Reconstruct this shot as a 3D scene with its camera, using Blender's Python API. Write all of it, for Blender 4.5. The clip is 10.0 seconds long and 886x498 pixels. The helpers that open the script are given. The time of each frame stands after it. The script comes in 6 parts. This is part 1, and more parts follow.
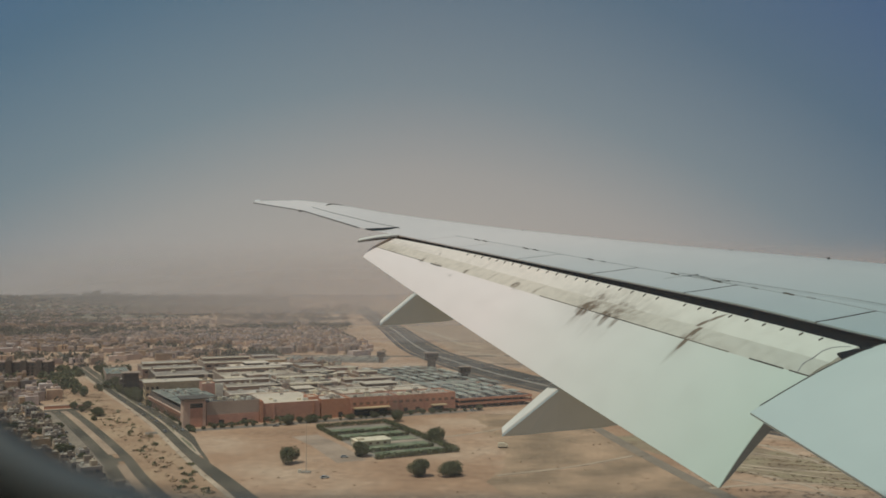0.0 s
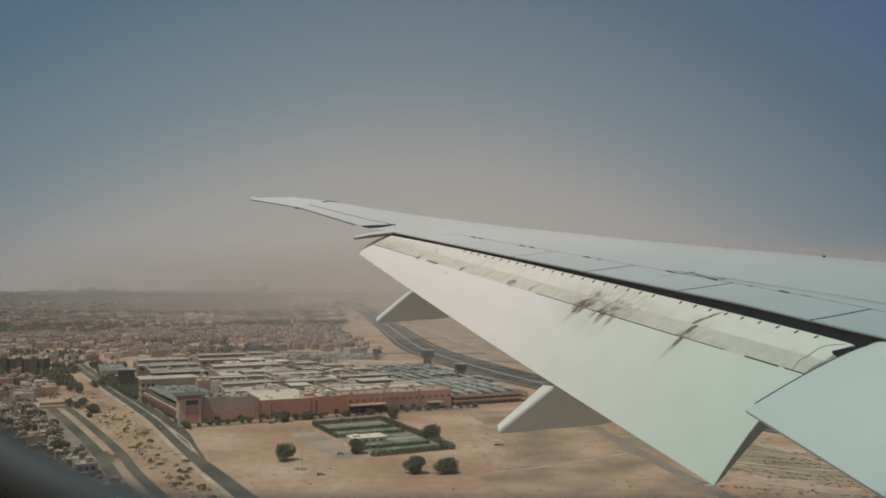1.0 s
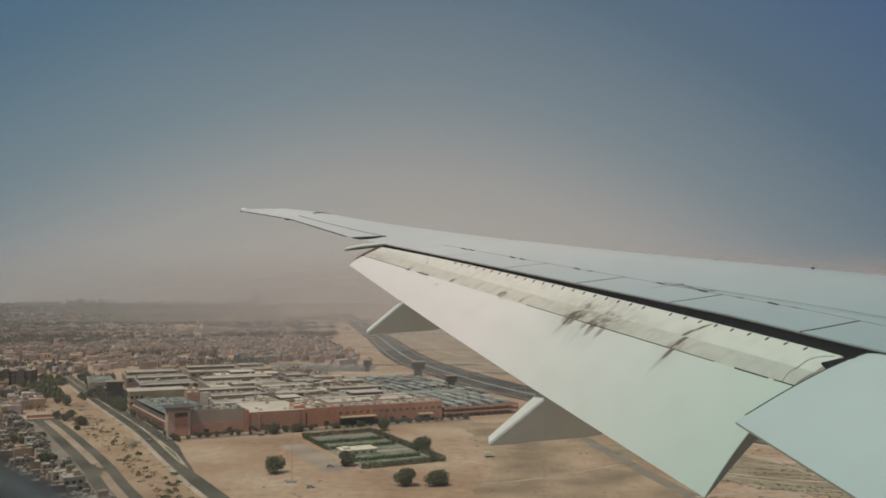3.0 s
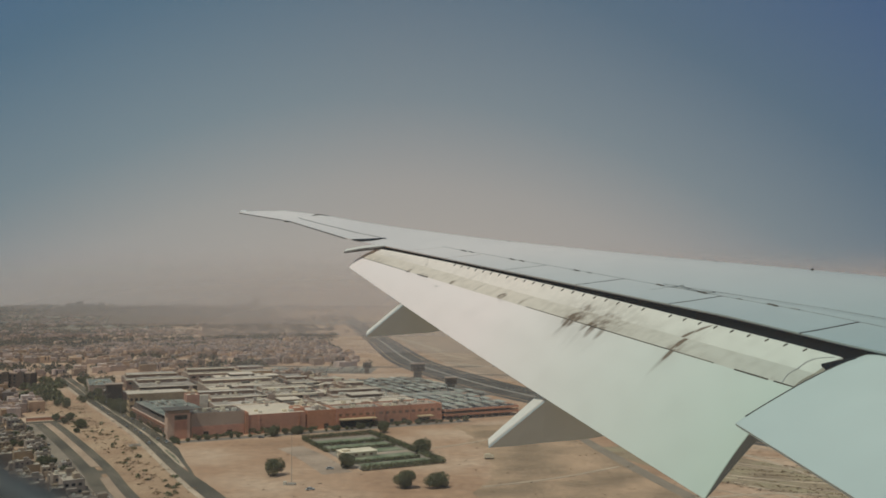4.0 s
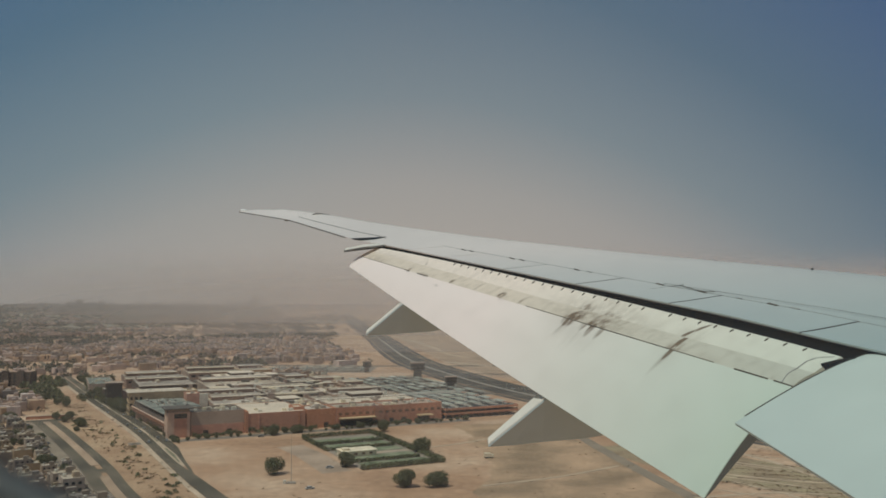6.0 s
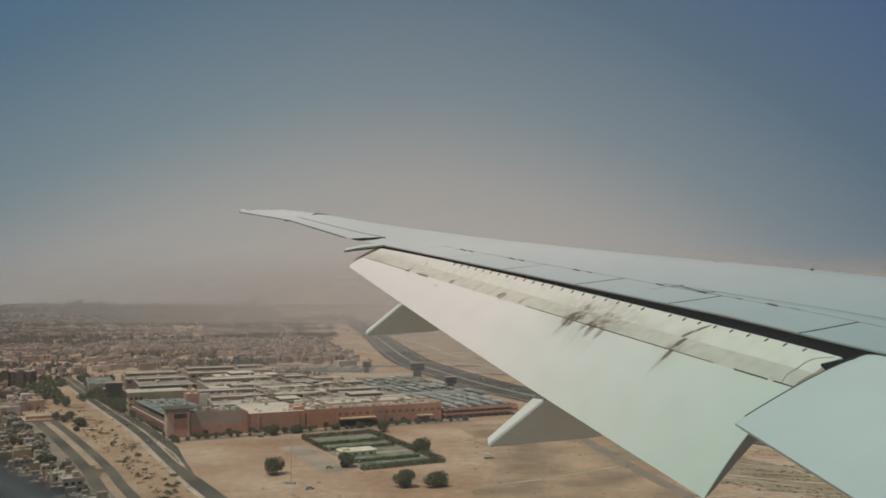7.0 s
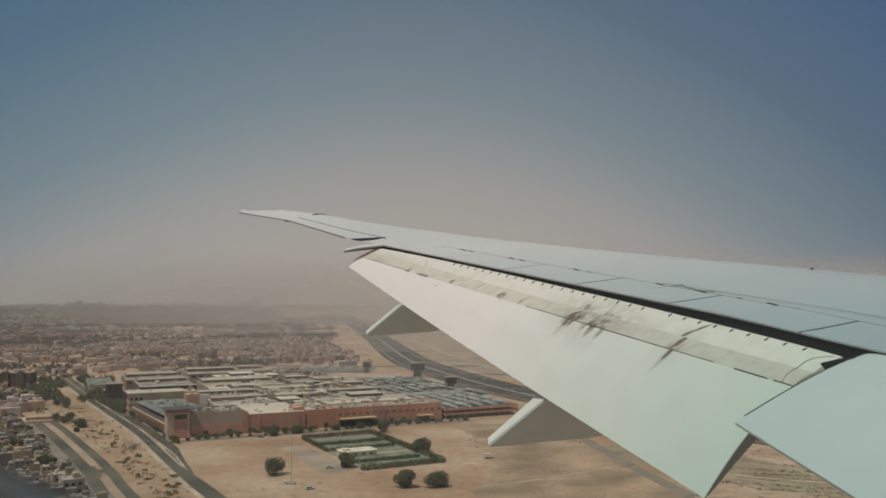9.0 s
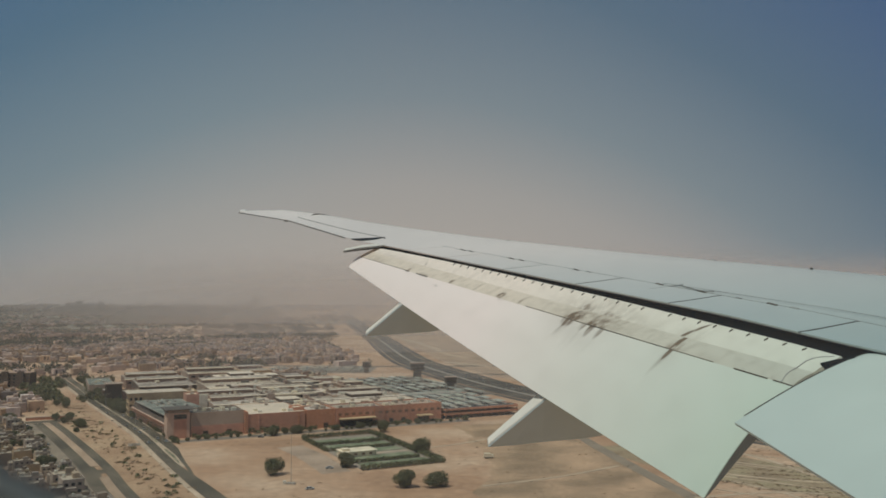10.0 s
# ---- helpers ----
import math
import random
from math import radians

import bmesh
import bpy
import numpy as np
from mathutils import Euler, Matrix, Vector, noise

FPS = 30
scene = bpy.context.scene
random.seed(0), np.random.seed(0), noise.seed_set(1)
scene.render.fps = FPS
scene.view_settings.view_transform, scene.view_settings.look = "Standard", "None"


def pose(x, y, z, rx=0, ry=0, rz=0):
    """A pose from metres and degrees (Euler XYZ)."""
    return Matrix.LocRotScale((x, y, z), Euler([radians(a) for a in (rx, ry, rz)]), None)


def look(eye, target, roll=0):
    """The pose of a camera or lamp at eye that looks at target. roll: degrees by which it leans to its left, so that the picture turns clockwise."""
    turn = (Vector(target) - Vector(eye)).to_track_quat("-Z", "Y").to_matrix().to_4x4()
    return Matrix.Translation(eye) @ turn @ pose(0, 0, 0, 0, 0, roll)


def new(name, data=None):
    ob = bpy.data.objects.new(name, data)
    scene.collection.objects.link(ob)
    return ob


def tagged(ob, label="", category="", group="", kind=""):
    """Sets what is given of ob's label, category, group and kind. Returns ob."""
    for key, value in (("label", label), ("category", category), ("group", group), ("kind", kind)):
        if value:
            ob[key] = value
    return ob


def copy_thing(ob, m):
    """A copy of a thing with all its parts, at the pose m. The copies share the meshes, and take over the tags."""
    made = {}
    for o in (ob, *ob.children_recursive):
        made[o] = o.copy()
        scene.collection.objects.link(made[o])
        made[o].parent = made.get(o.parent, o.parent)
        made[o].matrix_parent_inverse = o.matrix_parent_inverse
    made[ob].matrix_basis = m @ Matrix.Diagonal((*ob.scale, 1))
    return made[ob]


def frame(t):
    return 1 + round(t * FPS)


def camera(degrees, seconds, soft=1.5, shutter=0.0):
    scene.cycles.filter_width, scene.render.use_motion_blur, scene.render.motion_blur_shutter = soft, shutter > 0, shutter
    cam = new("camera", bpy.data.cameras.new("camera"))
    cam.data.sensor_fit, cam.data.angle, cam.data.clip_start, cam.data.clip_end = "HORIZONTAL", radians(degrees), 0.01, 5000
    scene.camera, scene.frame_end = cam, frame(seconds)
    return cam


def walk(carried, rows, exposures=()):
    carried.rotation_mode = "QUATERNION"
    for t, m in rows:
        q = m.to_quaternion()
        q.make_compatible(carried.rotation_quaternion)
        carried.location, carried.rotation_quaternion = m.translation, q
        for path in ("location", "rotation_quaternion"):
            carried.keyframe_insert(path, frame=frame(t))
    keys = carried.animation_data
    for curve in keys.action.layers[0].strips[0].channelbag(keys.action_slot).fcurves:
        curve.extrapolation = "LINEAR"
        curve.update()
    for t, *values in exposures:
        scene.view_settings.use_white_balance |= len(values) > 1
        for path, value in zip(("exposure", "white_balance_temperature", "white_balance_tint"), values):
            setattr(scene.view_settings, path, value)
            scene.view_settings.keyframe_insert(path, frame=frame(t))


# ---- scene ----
import itertools
H = 95.0                                   # eye height over the ground
TILT = 3.45
cam = camera(57.0, 10.0, soft=1.7)
cam.data.dof.use_dof = True
cam.data.dof.focus_distance = 15.0
cam.data.dof.aperture_fstop = 3.4


def eye_pose(x, z, wx, wy, wz):
    return pose(x, 0, H + z, 90 + TILT) @ pose(0, 0, 0, wx, wy, wz)


walk(cam, [
    (0.0, eye_pose(-0.001, -0.005, -0.68, 0.97, -0.12)),
    (0.5, eye_pose(-0.001, -0.005, -0.74, 0.91, 0.0)),
    (1.0, eye_pose(-0.001, -0.004, -0.87, 0.71, 0.0)),
    (1.5, eye_pose(0.0, -0.002, -0.16, 0.07, 0.10)),
    (2.0, eye_pose(0.0, -0.001, -0.09, 0.08, 0.06)),
    (2.5, eye_pose(0.0, 0.0, -0.12, 0.07, 0.08)),
    (4.0, eye_pose(0.0, 0.0, 0.065, 0.024, -0.05)),
    (4.5, eye_pose(0.0, 0.0, 0.053, 0.025, -0.04)),
    (5.0, eye_pose(0.0, 0.0, 0.0, 0.0, 0.0)),
    (5.5, eye_pose(0.0, 0.0, 0.0, 0.018, 0.0)),
    (7.0, eye_pose(0.001, 0.0, 0.015, 0.017, 0.05)),
    (7.5, eye_pose(0.001, 0.0, 0.037, 0.054, 0.03)),
    (8.0, eye_pose(0.001, 0.0, -0.124, 0.03, 0.14)),
    (8.5, eye_pose(0.001, 0.0, -0.132, 0.009, 0.12)),
    (9.0, eye_pose(0.001, 0.0, 0.018, 0.007, -0.08)),
    (9.5, eye_pose(0.001, 0.0, 0.11, 0.005, -0.10)),
    (10.0, eye_pose(0.001, 0.0, 0.017, -0.011, -0.08)),
], exposures=[(0.0, 0.0, 6380, -1), (10.0, 0.0, 6380, -1)])

# ---- sky and sun ----
SUN = Vector((-0.36, -0.34, 1.0)).normalized()
world = bpy.data.worlds.new("dusty_sky")
scene.world = world
world.use_nodes = True
wn, wl = world.node_tree.nodes, world.node_tree.links
wn.clear()
w_out = wn.new("ShaderNodeOutputWorld")
w_bg = wn.new("ShaderNodeBackground")
w_sky = wn.new("ShaderNodeTexSky")
w_sky.sky_type, w_sky.sun_disc = "NISHITA", False
w_sky.sun_elevation, w_sky.sun_rotation = math.asin(SUN.z), math.atan2(SUN.x, SUN.y)
w_sky.dust_density, w_sky.air_density = 6.0, 1.5
w_co = wn.new("ShaderNodeTexCoord")
w_sep = wn.new("ShaderNodeSeparateXYZ")
wl.new(w_co.outputs["Generated"], w_sep.inputs[0])


def wmath(op, a, b):
    n = wn.new("ShaderNodeMath")
    n.operation = op
    for i, v in enumerate((a, b)):
        if isinstance(v, (int, float)):
            n.inputs[i].default_value = v
        else:
            wl.new(v, n.inputs[i])
    return n.outputs[0]


w_up = wmath("MULTIPLY", wmath("MAXIMUM", w_sep.outputs[2], 0.0), 0.92)
w_east = wmath("MAXIMUM", wmath("ADD", w_sep.outputs[0], 0.06), 0.0)
w_west = wmath("MAXIMUM", wmath("SUBTRACT", -0.06, w_sep.outputs[0]), 0.0)
w_side = wmath("ADD", wmath("MULTIPLY", wmath("MULTIPLY", w_east, w_east), 0.80), wmath("MULTIPLY", wmath("MULTIPLY", w_west, w_west), 0.72))
w_ramp = wn.new("ShaderNodeValToRGB")
wl.new(wmath("ADD", w_up, w_side), w_ramp.inputs[0])
stops = [(0.0, (0.455, 0.386, 0.358)), (0.05, (0.44, 0.374, 0.352)), (0.13, (0.37, 0.331, 0.329)), (0.225, (0.212, 0.238, 0.276)),
         (0.36, (0.10, 0.146, 0.215)), (0.52, (0.052, 0.096, 0.215)), (0.85, (0.19, 0.21, 0.24))]
el = w_ramp.color_ramp.elements
while len(el) < len(stops):
    el.new(0.5)
for e, (at, c) in zip(el, stops):
    e.position, e.color = at, (*c, 1)
w_dim = wn.new("ShaderNodeMix")
w_dim.data_type, w_dim.blend_type = "RGBA", "MULTIPLY"
w_dim.inputs[0].default_value = 1.0
wl.new(w_sky.outputs[0], w_dim.inputs[6])
w_dim.inputs[7].default_value = (0.07, 0.07, 0.07, 1)
w_mix = wn.new("ShaderNodeMix")
w_mix.data_type = "RGBA"
w_mix.inputs[0].default_value = 0.93
wl.new(w_dim.outputs[2], w_mix.inputs[6])
wl.new(w_ramp.outputs[0], w_mix.inputs[7])
w_teal = wn.new("ShaderNodeMix")           # the sky turns greener towards the upper west
w_teal.data_type, w_teal.blend_type = "RGBA", "MULTIPLY"
wl.new(wmath("MINIMUM", wmath("MULTIPLY", wmath("MULTIPLY", w_west, wmath("MAXIMUM", w_sep.outputs[2], 0.0)), 8.0), 1.0), w_teal.inputs[0])
wl.new(w_mix.outputs[2], w_teal.inputs[6])
w_teal.inputs[7].default_value = (0.86, 1.03, 1.08, 1)
wl.new(w_teal.outputs[2], w_bg.inputs[0])
w_bg.inputs[1].default_value = 1.0
wl.new(w_bg.outputs[0], w_out.inputs[0])

lamp = bpy.data.lights.new("sun", "SUN")
lamp.energy, lamp.angle, lamp.color = 2.15, radians(1.5), (1.0, 0.95, 0.86)
sun = new("sun", lamp)
sun.matrix_world = look(SUN * 400 + Vector((0, 300, 0)), (0, 300, 0))


# ---- materials ----
def material(name, colour, rough=0.8, metal=0.0, vary=0.0, by="", scale=1.0, grain=0.25, second=None, bump=0.0, spec=0.3, outer=None):
    """A procedural surface: base colour, grain at two scales, optional second colour in patches, optional change from piece to piece."""
    m = bpy.data.materials.new(name)
    m.use_nodes = True
    n, l = m.node_tree.nodes, m.node_tree.links
    b = n["Principled BSDF"]
    b.inputs["Roughness"].default_value, b.inputs["Metallic"].default_value = rough, metal
    b.inputs["Specular IOR Level"].default_value = spec
    co = n.new("ShaderNodeTexCoord").outputs["Object"]
    big, fine = n.new("ShaderNodeTexNoise"), n.new("ShaderNodeTexNoise")
    for tex, s, d in ((big, scale * 0.12, 4), (fine, scale * 1.7, 5)):
        tex.inputs["Scale"].default_value, tex.inputs["Detail"].default_value = s, d
        l.new(co, tex.inputs["Vector"])

    def mix(kind, fac, a, c):
        x = n.new("ShaderNodeMix")
        x.data_type, x.blend_type = "RGBA", kind
        for i, v in ((0, fac), (6, a), (7, c)):
            if isinstance(v, (int, float)):
                x.inputs[i].default_value = v
            elif isinstance(v, tuple):
                x.inputs[i].default_value = (*v, 1)
            else:
                l.new(v, x.inputs[i])
        return x.outputs[2]

    def span(v, lo, hi, a, c):
        r = n.new("ShaderNodeMapRange")
        l.new(v, r.inputs[0])
        for i, k in enumerate((lo, hi, a, c)):
            r.inputs[i + 1].default_value = k
        return r.outputs[0]

    out = colour
    if second:
        out = mix("MIX", span(big.outputs[0], 0.42, 0.62, 0, 1), out, second)
    if outer:                              # window tint and vignette put into the base colour: darker, bluer inboard
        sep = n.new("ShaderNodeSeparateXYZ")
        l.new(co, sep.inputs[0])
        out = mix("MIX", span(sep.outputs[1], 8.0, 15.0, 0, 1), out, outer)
    if by:
        rnd = n.new("ShaderNodeObjectInfo").outputs["Random"] if by == "object" else n.new("ShaderNodeNewGeometry").outputs["Random Per Island"]
        hsv = n.new("ShaderNodeHueSaturation")
        l.new(span(rnd, 0, 1, 1 - vary, 1 + vary), hsv.inputs["Value"])
        shift = n.new("ShaderNodeMath")
        shift.operation = "FRACT"
        seven = n.new("ShaderNodeMath")
        seven.operation, seven.inputs[1].default_value = "MULTIPLY", 7.31
        l.new(rnd, seven.inputs[0])
        l.new(seven.outputs[0], shift.inputs[0])
        l.new(span(shift.outputs[0], 0, 1, 0.5 - 0.035 * vary, 0.5 + 0.018 * vary), hsv.inputs["Hue"])
        l.new(span(shift.outputs[0], 0, 1, 1 - vary, 1 + vary * 0.6), hsv.inputs["Saturation"])
        if isinstance(out, tuple):
            hsv.inputs["Color"].default_value = (*out, 1)
        else:
            l.new(out, hsv.inputs["Color"])
        out = hsv.outputs[0]
    k = span(big.outputs[0], 0.3, 0.7, 1 - grain, 1 + grain * 0.5)
    k2 = span(fine.outputs[0], 0.3, 0.7, 1 - grain * 0.6, 1 + grain * 0.35)
    out = mix("MULTIPLY", 1.0, mix("MULTIPLY", 1.0, out, k), k2)
    l.new(out, b.inputs["Base Color"])
    if bump:
        bp = n.new("ShaderNodeBump")
        bp.inputs["Strength"].default_value, bp.inputs["Distance"].default_value = 0.6, bump
        l.new(fine.outputs[0], bp.inputs["Height"])
        l.new(bp.outputs[0], b.inputs["Normal"])
    return m


FAR_DARK = material("far_dark_stretch", (0.17, 0.165, 0.125), 0.95, second=(0.24, 0.205, 0.15), scale=0.02, grain=0.4)
SAND = material("sand", (0.52, 0.318, 0.197), 0.95, second=(0.51, 0.355, 0.245), scale=0.11, grain=0.32, bump=0.3)
ASPHALT = material("asphalt", (0.085, 0.076, 0.066), 0.95, second=(0.12, 0.102, 0.084), scale=0.2, grain=0.35)
DUSTY_ASPHALT = material("dusty_asphalt", (0.115, 0.096, 0.070), 0.95, second=(0.155, 0.125, 0.09), scale=0.12, grain=0.3)
DIRT_ROAD = material("oiled_track", (0.29, 0.23, 0.172), 0.95, scale=0.3, grain=0.25)
GREY_SAND = material("worn_greyish_sand", (0.44, 0.31, 0.215), 0.95, scale=0.2, grain=0.3)
WORN_BROWN = material("worn_brown_ground", (0.40, 0.275, 0.175), 0.95, second=(0.46, 0.305, 0.195), scale=0.25, grain=0.35, bump=0.2)
SCRUB_SAND = material("dull_scrub_sand", (0.42, 0.31, 0.20), 0.95, second=(0.33, 0.265, 0.165), scale=0.5, grain=0.4, bump=0.3)
BEIGE_SAND = material("beige_verge_sand", (0.49, 0.308, 0.188), 0.95, second=(0.44, 0.298, 0.188), scale=0.2, grain=0.35, bump=0.2)
TRACK_SAND = material("beaten_sand", (0.52, 0.40, 0.29), 0.95, scale=0.4, grain=0.25)
KERB = material("concrete_kerb", (0.38, 0.34, 0.29), 0.9, scale=0.5)
CAR_PARK = material("worn_car_park_asphalt", (0.20, 0.17, 0.14), 0.95, second=(0.26, 0.215, 0.175), scale=0.3, grain=0.35)
APRON = material("worn_grey_apron", (0.43, 0.315, 0.232), 0.95, scale=0.3, grain=0.3)
PAVING = material("paving", (0.33, 0.27, 0.215), 0.9, scale=0.4)
ORANGE = material("terracotta_stucco", (0.64, 0.305, 0.185), 0.9, second=(0.50, 0.24, 0.15), scale=0.35, grain=0.3, by="object", vary=0.12)
OCHRE = material("ochre_stucco", (0.62, 0.44, 0.26), 0.9, scale=0.35, grain=0.25)
BROWN = material("brown_stucco", (0.34, 0.22, 0.155), 0.9, scale=0.3, grain=0.25, by="object", vary=0.15)
DARK_BROWN = material("dark_brown_stucco", (0.12, 0.086, 0.066), 0.9, scale=0.3, grain=0.3, by="object", vary=0.15)
HAZY_CONCRETE = material("far_concrete", (0.13, 0.125, 0.12), 0.95, scale=0.05, by="island", vary=0.3)
PINK_PLASTER = material("pinkish_plaster", (0.66, 0.44, 0.33), 0.9, scale=0.35, grain=0.2)
TAUPE = material("taupe_cladding", (0.43, 0.32, 0.25), 0.8, scale=0.4, grain=0.2)
CREAM_ROOF = material("cream_roof", (0.80, 0.66, 0.51), 0.9, second=(0.65, 0.53, 0.41), scale=0.5, by="object", vary=0.16)
GREY_ROOF = material("grey_roof", (0.37, 0.30, 0.235), 0.85, second=(0.47, 0.385, 0.31), scale=0.5, by="object", vary=0.2)
BLUE_ROOF = material("blue_grey_sheet_roof", (0.20, 0.215, 0.185), 0.8, second=(0.29, 0.285, 0.245), scale=0.9, grain=0.35)
SHEET_GREY = material("grey_sheet_cladding", (0.17, 0.145, 0.122), 0.7, scale=0.6, grain=0.3)
DUSTY_GLASS = material("dusty_shop_glazing", (0.24, 0.14, 0.09), 0.5, scale=1, spec=0.4)
GLASS = material("dark_glazing", (0.03, 0.035, 0.04), 0.15, scale=1, spec=0.5)
# dark colour for the shade inside decks and bays, also doors and panels
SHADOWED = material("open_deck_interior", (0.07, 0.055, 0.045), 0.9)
PLASTER = material("pale_villa_plaster", (0.37, 0.285, 0.205), 0.9, scale=0.8, by="object", vary=0.38)
CREAM_PLASTER = material("cream_plaster", (0.78, 0.66, 0.48), 0.9, scale=0.8)
LIME_WHITE = material("limewashed_roof", (0.78, 0.67, 0.5), 0.9, scale=1.0, grain=0.2)
ROOF_SCREED = material("villa_roof_screed", (0.42, 0.35, 0.28), 0.95, scale=0.8, by="object", vary=0.25)
TOWN = material("far_town_plaster", (0.455, 0.318, 0.235), 0.95, scale=0.2, by="island", vary=0.42)
LEAF = material("dusty_foliage", (0.17, 0.165, 0.082), 0.8, scale=1.5, by="island", vary=0.4, spec=0.2)
FAR_LEAF = material("far_foliage", (0.115, 0.104, 0.068), 0.9, scale=0.2, by="island", vary=0.35, spec=0.1)
DRY_SHRUB = material("dry_shrub", (0.22, 0.145, 0.078), 0.95, by="island", vary=0.4, spec=0.1)
BARK = material("bark", (0.16, 0.115, 0.08), 0.95, scale=3)
PLANTED = material("low_dusty_planting", (0.19, 0.19, 0.115), 0.95, second=(0.29, 0.25, 0.165), scale=2.0, grain=0.4)
TURF = material("watered_turf", (0.20, 0.225, 0.135), 0.95, second=(0.27, 0.27, 0.18), scale=0.9)
STEEL = material("galvanised_steel", (0.42, 0.4, 0.36), 0.6, 0.2)
WHITE_METAL = material("white_unit", (0.66, 0.6, 0.5), 0.6, scale=2)
CAR_PAINT = material("car_paint", (0.36, 0.35, 0.33), 0.35, by="object", vary=0.6, spec=0.5)
TYRE = material("rubber", (0.02, 0.02, 0.02), 0.8)
SHADE_CLOTH = material("shade_canopy", (0.37, 0.37, 0.31), 0.8, scale=1, by="object", vary=0.3)
DARK_CLAD = material("dark_cladding", (0.13, 0.11, 0.095), 0.8)
SIGN_BLUE = material("blue_sign", (0.03, 0.09, 0.30), 0.5)
WING_WHITE = material("wing_paint", (0.75, 0.70, 0.635), 0.55, scale=1.3, grain=0.05, second=(0.72, 0.675, 0.61), spec=0.4)
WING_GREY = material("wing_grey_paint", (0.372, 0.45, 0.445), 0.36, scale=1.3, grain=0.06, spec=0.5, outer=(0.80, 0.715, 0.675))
# greener than the wing: the lens's colour cast put into this base colour
INBOARD_TINT = material("inboard_flap_tint", (0.50, 0.575, 0.545), 0.5, scale=1.3, grain=0.06, spec=0.4)
FAIRING_SHADE = material("fairing_side_shade", (0.49, 0.575, 0.615), 0.45, scale=2, grain=0.08)
EDGE_SHADE = material("edge_shade", (0.13, 0.13, 0.125), 0.6, scale=3)
GAP_SHADE = material("gap_shade", (0.010, 0.015, 0.020), 0.8, spec=0.15)
SOFT_SEAL = material("worn_grey_seal", (0.31, 0.32, 0.31), 0.8, scale=4, grain=0.5)
GRIME = material("grimy_sealant", (0.10, 0.085, 0.065), 0.85, scale=5, grain=0.6)
DULL_SEAL = material("dull_brown_seal", (0.22, 0.19, 0.15), 0.85, scale=5, grain=0.5)
SEAL = material("rubber_seal", (0.045, 0.042, 0.038), 0.8)
TIP_WHITE = material("tip_glint_white", (0.95, 0.95, 0.95), 0.12, spec=0.8)
LIP_PLASTIC = material("window_lip_plastic", (0.95, 0.85, 0.68), 0.6, scale=20, grain=0.05)
CABIN_PLASTIC = material("cabin_wall_plastic", (0.105, 0.1, 0.092), 0.7, scale=20, grain=0.05)


def pane_material():
    """Clear acrylic with a translucent share added as a haze veil that lifts the darks."""
    m = bpy.data.materials.new("veiled_acrylic")
    m.use_nodes = True
    n, l = m.node_tree.nodes, m.node_tree.links
    n.clear()
    out, mix, clear, scatter = n.new("ShaderNodeOutputMaterial"), n.new("ShaderNodeMixShader"), n.new("ShaderNodeBsdfTransparent"), n.new("ShaderNodeBsdfTranslucent")
    scatter.inputs[0].default_value = (0.9, 0.9, 0.88, 1)
    mix.inputs[0].default_value = 0.09
    l.new(clear.outputs[0], mix.inputs[1])
    l.new(scatter.outputs[0], mix.inputs[2])
    l.new(mix.outputs[0], out.inputs[0])
    return m


PANE = pane_material()


